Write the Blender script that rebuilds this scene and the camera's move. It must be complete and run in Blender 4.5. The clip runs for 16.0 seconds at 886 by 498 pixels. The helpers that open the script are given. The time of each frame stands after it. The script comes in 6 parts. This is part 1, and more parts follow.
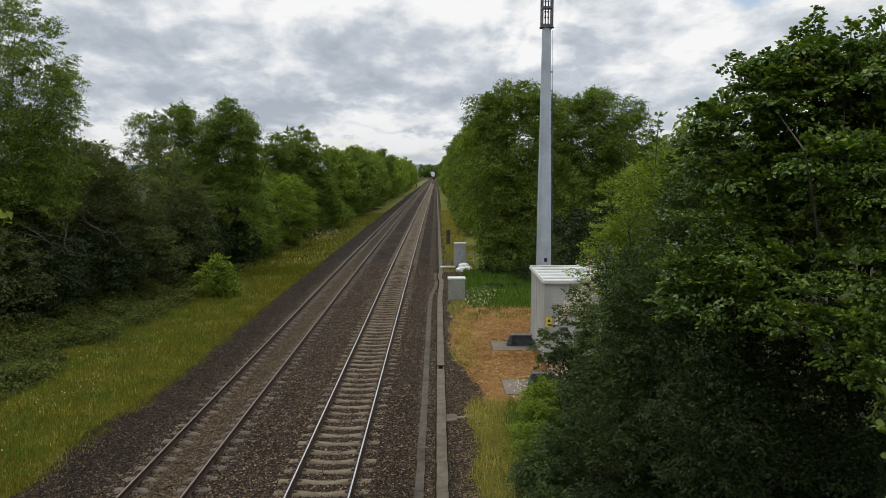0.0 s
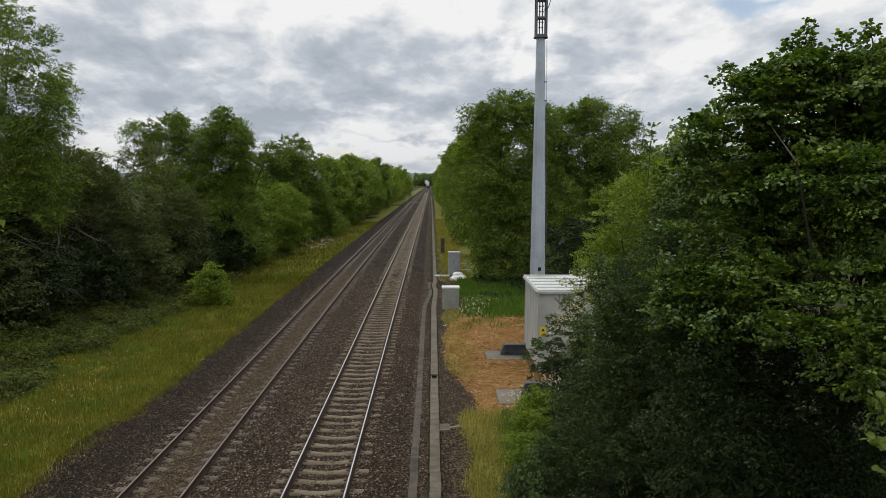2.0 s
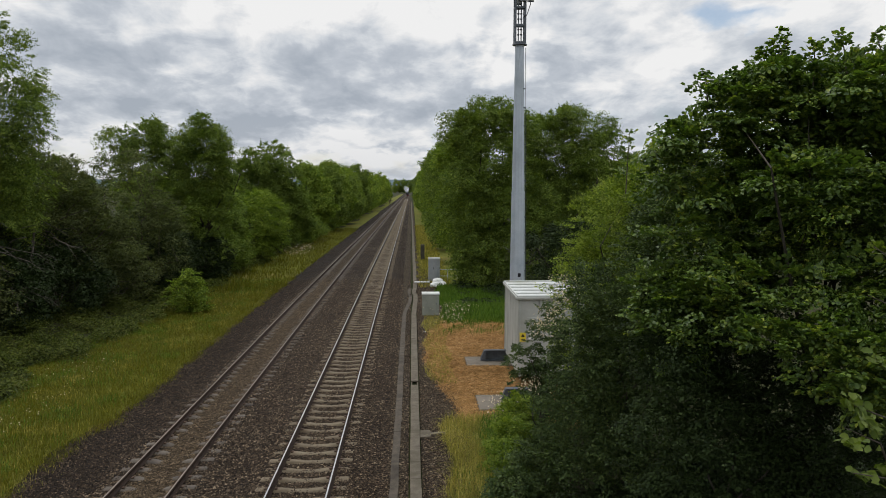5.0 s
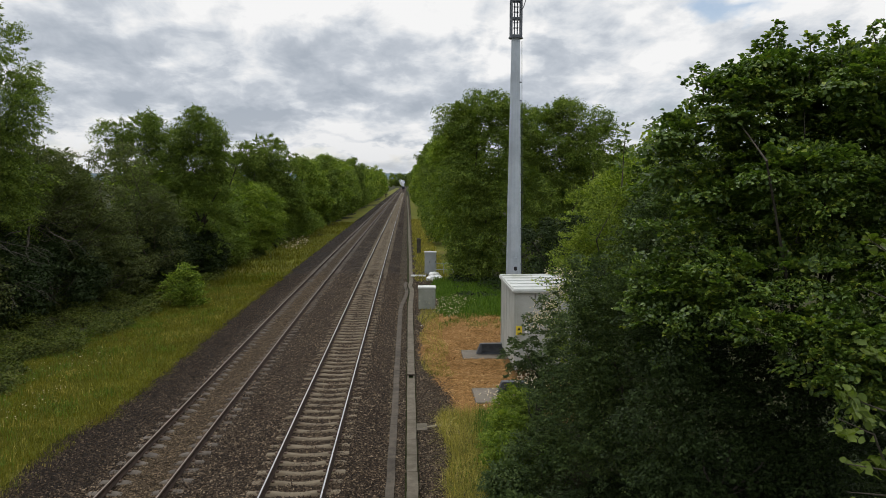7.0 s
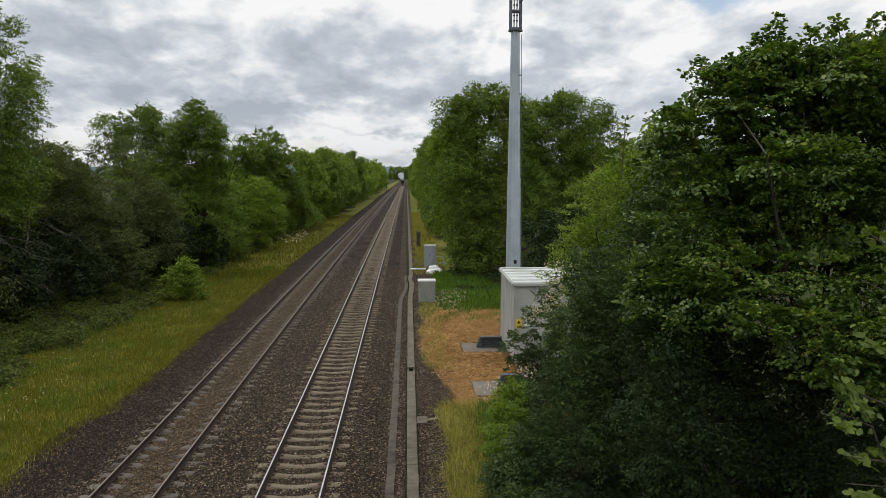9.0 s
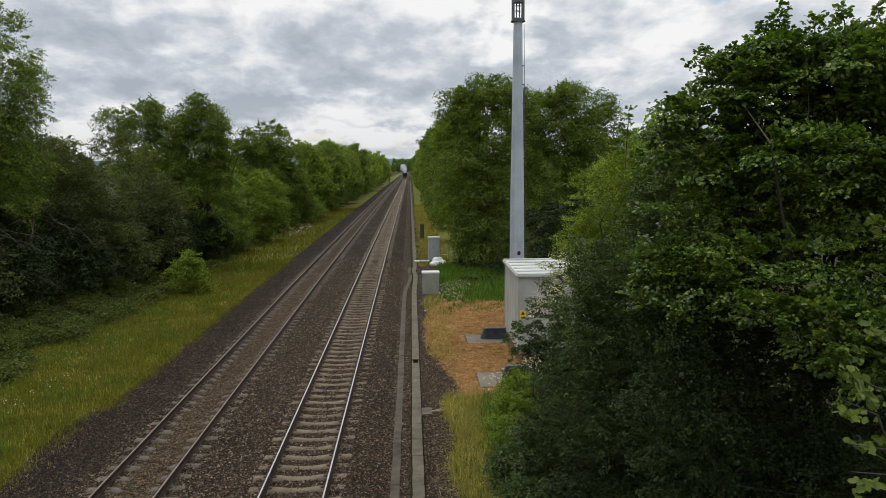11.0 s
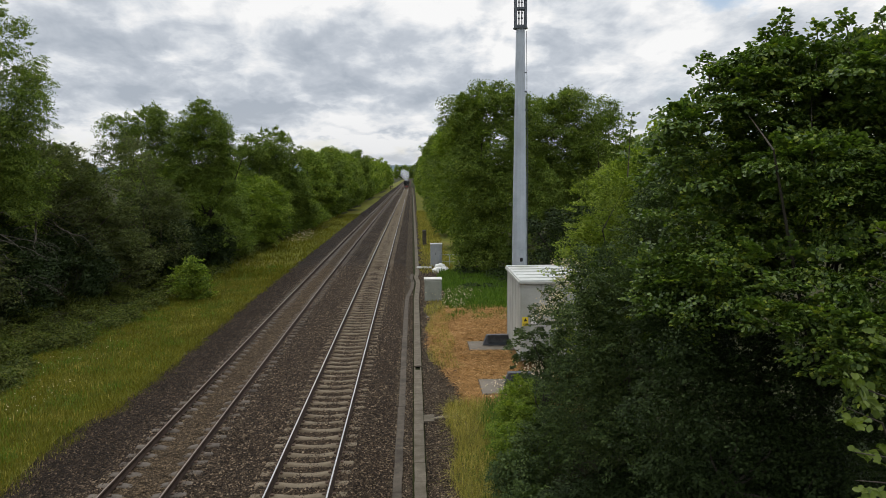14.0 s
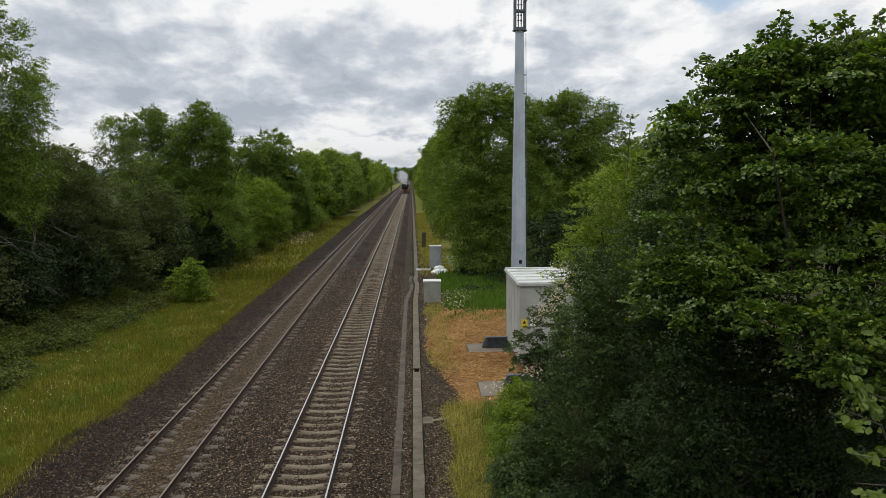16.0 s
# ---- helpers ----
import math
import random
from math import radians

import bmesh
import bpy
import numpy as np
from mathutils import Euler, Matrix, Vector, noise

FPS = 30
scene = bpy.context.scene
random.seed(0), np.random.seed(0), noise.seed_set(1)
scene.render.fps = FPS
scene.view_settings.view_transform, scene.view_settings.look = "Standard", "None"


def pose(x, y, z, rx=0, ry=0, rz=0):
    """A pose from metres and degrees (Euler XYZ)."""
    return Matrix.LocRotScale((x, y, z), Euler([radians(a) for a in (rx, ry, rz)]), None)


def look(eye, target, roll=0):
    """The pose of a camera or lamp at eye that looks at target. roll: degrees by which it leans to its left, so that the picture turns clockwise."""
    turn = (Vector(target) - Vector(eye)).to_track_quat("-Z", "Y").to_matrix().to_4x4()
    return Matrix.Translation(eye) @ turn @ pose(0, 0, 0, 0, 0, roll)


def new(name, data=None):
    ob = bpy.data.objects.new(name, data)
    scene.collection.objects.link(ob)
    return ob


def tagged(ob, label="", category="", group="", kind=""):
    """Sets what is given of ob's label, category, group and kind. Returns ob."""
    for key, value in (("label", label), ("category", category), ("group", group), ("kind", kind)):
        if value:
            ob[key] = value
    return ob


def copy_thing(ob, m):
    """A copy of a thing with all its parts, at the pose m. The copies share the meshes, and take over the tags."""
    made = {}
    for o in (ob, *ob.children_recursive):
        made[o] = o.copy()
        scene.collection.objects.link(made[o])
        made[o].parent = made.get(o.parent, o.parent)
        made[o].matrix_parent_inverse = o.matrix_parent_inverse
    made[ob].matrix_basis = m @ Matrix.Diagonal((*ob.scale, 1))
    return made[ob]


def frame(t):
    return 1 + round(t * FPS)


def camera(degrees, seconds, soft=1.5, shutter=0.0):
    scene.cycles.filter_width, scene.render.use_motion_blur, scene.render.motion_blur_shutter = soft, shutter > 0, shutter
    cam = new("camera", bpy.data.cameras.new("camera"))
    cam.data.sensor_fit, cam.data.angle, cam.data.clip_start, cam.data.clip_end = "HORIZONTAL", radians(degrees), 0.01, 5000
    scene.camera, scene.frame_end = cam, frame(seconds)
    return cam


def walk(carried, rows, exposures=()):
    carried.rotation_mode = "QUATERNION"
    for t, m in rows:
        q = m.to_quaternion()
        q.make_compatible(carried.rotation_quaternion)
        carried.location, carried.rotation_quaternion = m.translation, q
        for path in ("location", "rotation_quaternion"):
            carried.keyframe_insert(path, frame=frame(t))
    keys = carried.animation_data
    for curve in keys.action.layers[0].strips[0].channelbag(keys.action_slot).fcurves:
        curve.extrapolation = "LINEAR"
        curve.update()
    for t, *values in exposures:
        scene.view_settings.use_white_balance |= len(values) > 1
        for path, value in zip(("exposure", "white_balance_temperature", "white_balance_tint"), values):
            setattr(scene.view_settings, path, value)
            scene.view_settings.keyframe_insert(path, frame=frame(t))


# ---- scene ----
PATH = [
    (0.0, (-0.018, 0.013, 7.767), (0.302, 49.692, 2.114), -0.113),
    (0.5, (-0.008, 0.012, 7.767), (0.291, 49.658, 1.837), 0.030),
    (1.0, (-0.001, 0.005, 7.780), (0.466, 49.643, 1.796), -0.007),
    (1.5, (-0.002, 0.032, 7.778), (0.589, 49.717, 2.205), 0.136),
    (2.0, (0.006, 0.024, 7.785), (0.698, 49.761, 2.712), 0.073),
    (2.5, (-0.003, 0.042, 7.767), (0.907, 49.780, 2.737), 0.205),
    (3.0, (0.013, 0.015, 7.783), (1.215, 49.786, 3.149), 0.369),
    (3.5, (0.012, 0.010, 7.781), (1.592, 49.790, 3.376), 0.263),
    (4.0, (0.010, 0.010, 7.783), (1.825, 49.783, 3.378), 0.227),
    (6.5, (0.003, 0.000, 7.773), (2.238, 49.691, 2.693), -0.045),
    (7.0, (0.003, -0.002, 7.773), (2.303, 49.688, 2.709), 0.046),
    (7.5, (0.006, -0.012, 7.771), (2.299, 49.667, 2.605), 0.048),
    (8.0, (0.000, -0.013, 7.772), (2.309, 49.640, 2.368), 0.036),
    (8.5, (0.003, -0.018, 7.775), (2.338, 49.634, 2.368), 0.034),
    (9.0, (-0.002, -0.021, 7.777), (2.317, 49.620, 2.264), -0.029),
    (11.5, (-0.008, -0.024, 7.772), (1.971, 49.547, 1.546), -0.544),
    (12.0, (-0.002, -0.023, 7.773), (1.903, 49.535, 1.419), -0.609),
    (12.5, (-0.009, -0.011, 7.765), (1.902, 49.552, 1.453), -0.536),
    (13.0, (-0.010, -0.013, 7.758), (1.894, 49.569, 1.596), -0.537),
    (13.5, (-0.006, -0.015, 7.768), (1.911, 49.600, 1.880), -0.486),
    (14.0, (-0.004, -0.008, 7.771), (1.910, 49.638, 2.149), -0.404),
    (14.5, (-0.001, -0.002, 7.765), (1.899, 49.664, 2.321), -0.341),
    (15.0, (0.007, 0.001, 7.761), (1.921, 49.672, 2.362), -0.221),
    (15.5, (0.004, -0.006, 7.772), (1.968, 49.659, 2.333), -0.344),
    (16.0, (0.007, 0.005, 7.763), (1.966, 49.666, 2.290), -0.331),
]
cam = camera(61.7, 16.0, soft=0.5)
walk(cam, [(t, look(eye, target, roll)) for t, eye, target, roll in PATH],
     [(0.0, -0.06), (1.5, -0.06), (2.0, -0.13), (2.5, -0.19), (3.0, -0.23), (4.0, -0.21), (6.5, -0.09), (9.0, -0.06), (11.5, -0.09), (14.0, -0.04), (16.0, -0.04)])

# ---- world, sun ----
world = bpy.data.worlds.new("sky")
scene.world = world
world.use_nodes = True


def link(nt, a, b):
    nt.links.new(a, b)


def node(nt, kind, **props):
    n = nt.nodes.new(kind)
    for key, value in props.items():
        if key == "operation":
            n.operation = value
        elif key == "data_type":
            n.data_type = value
        elif key == "blend_type":
            n.blend_type = value
        elif key == "sky_type":
            n.sky_type = value
    return n


def maths(nt, op, a, b=0.0, clamp=False):
    n = nt.nodes.new("ShaderNodeMath")
    n.operation, n.use_clamp = op, clamp
    for i, v in enumerate((a, b)):
        if isinstance(v, (int, float)):
            n.inputs[i].default_value = v
        else:
            nt.links.new(v, n.inputs[i])
    return n.outputs[0]


def noise_tex(nt, vector, scale, detail=4.0, rough=0.55, distortion=0.0):
    n = nt.nodes.new("ShaderNodeTexNoise")
    n.inputs["Scale"].default_value = scale
    n.inputs["Detail"].default_value = detail
    n.inputs["Roughness"].default_value = rough
    n.inputs["Distortion"].default_value = distortion
    if vector is not None:
        nt.links.new(vector, n.inputs["Vector"])
    return n.outputs["Fac"]


def ramp(nt, fac, stops, mode="LINEAR"):
    n = nt.nodes.new("ShaderNodeValToRGB")
    cr = n.color_ramp
    cr.interpolation = mode
    while len(cr.elements) < len(stops):
        cr.elements.new(0.5)
    for e, (p, c) in zip(cr.elements, stops):
        e.position = p
        e.color = (*c, 1) if len(c) == 3 else c
    nt.links.new(fac, n.inputs["Fac"])
    return n.outputs["Color"]


def mix_col(nt, fac, a, b, blend="MIX"):
    n = nt.nodes.new("ShaderNodeMix")
    n.data_type, n.blend_type = "RGBA", blend
    for sock, v in ((n.inputs[0], fac), (n.inputs[6], a), (n.inputs[7], b)):
        if isinstance(v, (int, float)):
            sock.default_value = v
        elif isinstance(v, tuple):
            sock.default_value = (*v, 1)
        else:
            nt.links.new(v, sock)
    return n.outputs[2]


SUN_EL, SUN_AZ = 62.0, -30.0


def build_sky():
    nt = world.node_tree
    nt.nodes.clear()
    out = nt.nodes.new("ShaderNodeOutputWorld")
    sky = nt.nodes.new("ShaderNodeTexSky")
    sky.sky_type = "NISHITA"
    sky.sun_disc = False
    sky.sun_elevation, sky.sun_rotation = radians(SUN_EL), radians(SUN_AZ)
    bg_sky = nt.nodes.new("ShaderNodeBackground")
    nt.links.new(sky.outputs[0], bg_sky.inputs[0])
    bg_sky.inputs[1].default_value = 0.12
    # a layer of cumulus: the direction laid onto a flat sheet overhead
    tc = nt.nodes.new("ShaderNodeTexCoord")
    sep = nt.nodes.new("ShaderNodeSeparateXYZ")
    nt.links.new(tc.outputs["Generated"], sep.inputs[0])
    x, y, z = sep.outputs
    h = maths(nt, "ADD", maths(nt, "MAXIMUM", z, 0.0), 0.30)
    comb = nt.nodes.new("ShaderNodeCombineXYZ")
    nt.links.new(maths(nt, "DIVIDE", x, h), comb.inputs[0])
    nt.links.new(maths(nt, "MULTIPLY", maths(nt, "DIVIDE", y, h), 0.75), comb.inputs[1])
    comb.inputs[2].default_value = 3.7
    v = comb.outputs[0]
    big = noise_tex(nt, v, 0.95, 2.0, 0.5, 0.3)
    mid = noise_tex(nt, v, 2.1, 8.0, 0.52, 0.0)
    fine = noise_tex(nt, v, 7.0, 6.0, 0.6, 0.4)
    # sunlit upper edges and grey bases: compare each place with the cloud above it
    lift = nt.nodes.new("ShaderNodeVectorMath")
    lift.operation = "ADD"
    nt.links.new(v, lift.inputs[0])
    lift.inputs[1].default_value = (0.0, -0.10, 0.0)
    above = noise_tex(nt, lift.outputs[0], 2.1, 8.0, 0.52, 0.0)
    relief = maths(nt, "MULTIPLY", maths(nt, "SUBTRACT", above, mid), 1.0)
    d = maths(nt, "ADD", maths(nt, "MULTIPLY", big, 0.42), maths(nt, "MULTIPLY", mid, 0.55))
    d = maths(nt, "ADD", d, maths(nt, "MULTIPLY", fine, 0.30))
    d = maths(nt, "ADD", d, relief)
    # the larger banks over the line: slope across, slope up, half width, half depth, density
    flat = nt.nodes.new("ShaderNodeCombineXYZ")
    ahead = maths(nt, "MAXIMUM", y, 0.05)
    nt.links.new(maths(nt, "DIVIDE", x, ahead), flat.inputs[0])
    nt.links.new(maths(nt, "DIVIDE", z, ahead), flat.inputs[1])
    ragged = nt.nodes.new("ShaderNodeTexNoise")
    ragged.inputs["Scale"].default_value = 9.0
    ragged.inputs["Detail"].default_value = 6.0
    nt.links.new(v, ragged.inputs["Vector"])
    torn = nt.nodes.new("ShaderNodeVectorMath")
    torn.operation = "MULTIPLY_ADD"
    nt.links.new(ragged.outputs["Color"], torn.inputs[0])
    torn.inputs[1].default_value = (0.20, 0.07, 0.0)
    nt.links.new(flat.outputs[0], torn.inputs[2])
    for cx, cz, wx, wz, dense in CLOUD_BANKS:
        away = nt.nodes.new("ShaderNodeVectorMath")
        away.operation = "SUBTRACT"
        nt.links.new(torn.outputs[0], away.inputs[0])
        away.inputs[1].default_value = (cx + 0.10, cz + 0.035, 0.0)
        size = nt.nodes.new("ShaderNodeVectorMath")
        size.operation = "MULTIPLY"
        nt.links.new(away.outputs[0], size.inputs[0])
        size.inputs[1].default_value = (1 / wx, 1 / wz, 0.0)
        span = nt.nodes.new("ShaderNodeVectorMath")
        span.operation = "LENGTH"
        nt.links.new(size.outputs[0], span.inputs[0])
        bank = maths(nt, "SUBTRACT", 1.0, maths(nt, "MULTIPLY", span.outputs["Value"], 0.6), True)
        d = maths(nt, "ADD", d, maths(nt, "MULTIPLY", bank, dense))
    shade = ramp(nt, d, [(0.575, (1.0, 1.0, 1.0)), (0.605, (0.90, 0.91, 0.925)), (0.65, (0.75, 0.785, 0.83)), (0.70, (0.58, 0.625, 0.69)), (0.79, (0.44, 0.49, 0.56))])
    # towards the horizon the layers merge into even pale grey
    low = ramp(nt, z, [(0.0, (1, 1, 1)), (0.085, (0, 0, 0))])
    shade = mix_col(nt, maths(nt, "MULTIPLY", low, 0.4), shade, (0.60, 0.625, 0.665))
    # an overcast sky is brightest overhead
    rise = maths(nt, "ADD", 1.0, maths(nt, "MULTIPLY", maths(nt, "MAXIMUM", maths(nt, "SUBTRACT", z, 0.26), 0.0), 1.7))
    bg_cloud = nt.nodes.new("ShaderNodeBackground")
    nt.links.new(shade, bg_cloud.inputs[0])
    nt.links.new(maths(nt, "MULTIPLY", rise, CLOUD), bg_cloud.inputs[1])
    gap = noise_tex(nt, v, 0.9, 5.0, 0.55, 0.2)
    hole = nt.nodes.new("ShaderNodeVectorMath")
    hole.operation = "SUBTRACT"
    nt.links.new(torn.outputs[0], hole.inputs[0])
    hole.inputs[1].default_value = (0.46 + 0.08, 0.222 + 0.035, 0.0)
    wide = nt.nodes.new("ShaderNodeVectorMath")
    wide.operation = "MULTIPLY"
    nt.links.new(hole.outputs[0], wide.inputs[0])
    wide.inputs[1].default_value = (12.0, 36.0, 0.0)
    reach = nt.nodes.new("ShaderNodeVectorMath")
    reach.operation = "LENGTH"
    nt.links.new(wide.outputs[0], reach.inputs[0])
    gap = maths(nt, "SUBTRACT", gap, maths(nt, "MULTIPLY", maths(nt, "SUBTRACT", 1.0, maths(nt, "MULTIPLY", reach.outputs["Value"], 0.6), True), 0.26))
    cover = ramp(nt, gap, [(0.31, (0.25, 0.25, 0.25)), (0.40, (1, 1, 1))])
    mixer = nt.nodes.new("ShaderNodeMixShader")
    nt.links.new(cover, mixer.inputs[0])
    nt.links.new(bg_sky.outputs[0], mixer.inputs[1])
    nt.links.new(bg_cloud.outputs[0], mixer.inputs[2])
    nt.links.new(mixer.outputs[0], out.inputs[0])


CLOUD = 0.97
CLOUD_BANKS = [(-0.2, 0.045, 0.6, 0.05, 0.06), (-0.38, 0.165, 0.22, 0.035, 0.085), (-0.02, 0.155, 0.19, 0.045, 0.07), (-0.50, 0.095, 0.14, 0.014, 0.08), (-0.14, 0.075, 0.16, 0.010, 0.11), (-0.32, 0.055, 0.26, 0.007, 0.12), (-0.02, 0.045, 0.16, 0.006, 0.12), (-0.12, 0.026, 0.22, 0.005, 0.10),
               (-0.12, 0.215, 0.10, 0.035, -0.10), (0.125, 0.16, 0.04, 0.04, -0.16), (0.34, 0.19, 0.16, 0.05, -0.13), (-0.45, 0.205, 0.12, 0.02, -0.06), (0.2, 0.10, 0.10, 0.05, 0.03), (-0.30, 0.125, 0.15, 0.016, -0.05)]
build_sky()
sun_data = bpy.data.lights.new("sun", "SUN")
sun_data.energy, sun_data.angle, sun_data.color = 0.9, radians(20), (1.0, 0.96, 0.88)
sun = new("sun", sun_data)
el, az = radians(SUN_EL), radians(SUN_AZ)
sun.matrix_world = look((0, 0, 0), (-math.sin(az) * math.cos(el), -math.cos(az) * math.cos(el), -math.sin(el)))
scene.view_settings.exposure = 0.0

# ---- materials ----


def material(name, rough=0.8, metal=0.0, spec=0.3):
    m = bpy.data.materials.new(name)
    m.use_nodes = True
    nt = m.node_tree
    b = nt.nodes["Principled BSDF"]
    b.inputs["Roughness"].default_value = rough
    b.inputs["Metallic"].default_value = metal
    b.inputs["Specular IOR Level"].default_value = spec
    return m, nt, b


def coords(nt):
    g = nt.nodes.new("ShaderNodeNewGeometry")
    return g.outputs["Position"]


def local(nt):
    return nt.nodes.new("ShaderNodeTexCoord").outputs["Object"]


def bump(nt, b, height, strength=0.4, distance=0.02):
    n = nt.nodes.new("ShaderNodeBump")
    n.inputs["Strength"].default_value = strength
    n.inputs["Distance"].default_value = distance
    nt.links.new(height, n.inputs["Height"])
    nt.links.new(n.outputs[0], b.inputs["Normal"])


def surface(name, dark, light, scale=6.0, rough=0.8, metal=0.0, fine=60.0, strength=0.3, spec=0.3, stain=None, distance=0.01):
    """A weathered surface: two scales of mottling, optional stain colour, fine relief."""
    m, nt, b = material(name, rough, metal, spec)
    p = coords(nt)
    n1 = noise_tex(nt, p, scale, 5.0, 0.6)
    n2 = noise_tex(nt, p, fine, 4.0, 0.6)
    f = maths(nt, "ADD", maths(nt, "MULTIPLY", n1, 0.65), maths(nt, "MULTIPLY", n2, 0.35))
    c = ramp(nt, f, [(0.36, dark), (0.62, light)])
    if stain:
        c = mix_col(nt, ramp(nt, noise_tex(nt, p, scale * 0.35, 6.0, 0.65), [(0.5, (0, 0, 0)), (0.68, (0.85, 0.85, 0.85))]), c, stain)
    nt.links.new(c, b.inputs["Base Color"])
    bump(nt, b, n2, strength, distance)
    return m


def leaf_material(name, dark, light, tip=None, rough=0.6, glow=0.40, patch=0.5, gain=1.8, warm=(1.22, 1.0, 0.85), spec=0.14):
    m, nt, b = material(name, rough, 0.0, spec)
    g = nt.nodes.new("ShaderNodeNewGeometry")
    r = g.outputs["Random Per Island"]
    big = noise_tex(nt, g.outputs["Position"], patch, 3.0, 0.6)
    f = maths(nt, "ADD", maths(nt, "MULTIPLY", r, 0.55), maths(nt, "MULTIPLY", big, 0.5))
    dark, light = [tuple(c * gain * k for c, k in zip(v, warm)) for v in (dark, light)]
    stops = [(0.28, dark), (0.72, light)]
    if tip:
        stops.append((0.86, tuple(c * gain * k for c, k in zip(tip, warm))))
    c = ramp(nt, f, stops)
    nt.links.new(c, b.inputs["Base Color"])
    tr = nt.nodes.new("ShaderNodeBsdfTranslucent")
    nt.links.new(mix_col(nt, 1.0, c, (1.0, 1.15, 0.45), "MULTIPLY"), tr.inputs[0])
    mx = nt.nodes.new("ShaderNodeMixShader")
    mx.inputs[0].default_value = glow
    nt.links.new(b.outputs[0], mx.inputs[1])
    nt.links.new(tr.outputs[0], mx.inputs[2])
    nt.links.new(mx.outputs[0], nt.nodes["Material Output"].inputs[0])
    return m


def grime(nt, p):
    """Brake dust and mould: the western shoulder is darker, in uneven patches."""
    sx = nt.nodes.new("ShaderNodeSeparateXYZ")
    nt.links.new(p, sx.inputs[0])
    w = maths(nt, "ADD", sx.outputs[0], maths(nt, "MULTIPLY", maths(nt, "SUBTRACT", noise_tex(nt, p, 0.7, 4.0), 0.5), 1.6))
    f = maths(nt, "MULTIPLY", maths(nt, "ADD", w, 11.0), 0.25, True)
    return ramp(nt, f, [(0.60, (0.50, 0.44, 0.35)), (0.84, (0.93, 0.86, 0.70))])


def ballast_material(name, dark, mid, light, rust, tracks=False):
    m, nt, b = material(name, 0.9, 0.0, 0.2)
    p = coords(nt)
    vor = nt.nodes.new("ShaderNodeTexVoronoi")
    vor.inputs["Scale"].default_value = 15.0
    nt.links.new(p, vor.inputs["Vector"])
    stone = vor.outputs["Color"]
    sep = nt.nodes.new("ShaderNodeSeparateColor")
    nt.links.new(stone, sep.inputs[0])
    c = ramp(nt, sep.outputs[0], [(0.0, dark), (0.6, mid), (0.96, light)])
    c = mix_col(nt, ramp(nt, noise_tex(nt, p, 0.55, 5.0, 0.6), [(0.42, (0, 0, 0)), (0.66, (0.8, 0.8, 0.8))]), c, rust)
    if tracks:
        # brown dust and fine stone between the rails, along the whole line
        sx = nt.nodes.new("ShaderNodeSeparateXYZ")
        nt.links.new(p, sx.inputs[0])
        wob = maths(nt, "MULTIPLY", maths(nt, "SUBTRACT", noise_tex(nt, p, 1.4, 4.0), 0.5), 0.7)
        for x0, half, tone in ((-6.75, 0.78, (0.125, 0.094, 0.060)), (-2.8, 0.72, (0.10, 0.068, 0.045))):
            off = maths(nt, "ABSOLUTE", maths(nt, "ADD", maths(nt, "SUBTRACT", sx.outputs[0], x0), wob))
            band = ramp(nt, off, [(half * 0.75, (0.55, 0.55, 0.55)), (half, (0, 0, 0))])
            c = mix_col(nt, band, c, mix_col(nt, sep.outputs[2], tuple(v * 0.35 for v in tone), tuple(v * 1.5 for v in tone)))
    c = mix_col(nt, 1.0, c, grime(nt, p), "MULTIPLY")
    edge = ramp(nt, vor.outputs["Distance"], [(0.02, (1, 1, 1)), (0.075, (0.25, 0.25, 0.25))])
    c = mix_col(nt, 0.35, c, edge, "MULTIPLY")
    nt.links.new(c, b.inputs["Base Color"])
    h = maths(nt, "SUBTRACT", maths(nt, "MULTIPLY", sep.outputs[1], 0.5), maths(nt, "MULTIPLY", vor.outputs["Distance"], 6.0))
    bump(nt, b, h, 0.9, 0.03)
    return m


def stone_material(name, stops):
    m, nt, b = material(name, 0.9, 0.0, 0.2)
    g = nt.nodes.new("ShaderNodeNewGeometry")
    c = ramp(nt, g.outputs["Random Per Island"], stops)
    c = mix_col(nt, 0.5, c, ramp(nt, noise_tex(nt, g.outputs["Position"], 0.6, 4.0), [(0.3, (0.7, 0.62, 0.55)), (0.7, (1, 1, 1))]), "MULTIPLY")
    # pale sandy stone between the rails of the older track
    sx = nt.nodes.new("ShaderNodeSeparateXYZ")
    nt.links.new(g.outputs["Position"], sx.inputs[0])
    off = maths(nt, "ABSOLUTE", maths(nt, "ADD", sx.outputs[0], 6.8))
    c = mix_col(nt, ramp(nt, off, [(0.55, (0.8, 0.8, 0.8)), (0.75, (0, 0, 0))]), c, mix_col(nt, g.outputs["Random Per Island"], (0.022, 0.016, 0.011), (0.165, 0.125, 0.088)))
    c = mix_col(nt, 1.0, c, grime(nt, g.outputs["Position"]), "MULTIPLY")
    nt.links.new(c, b.inputs["Base Color"])
    return m


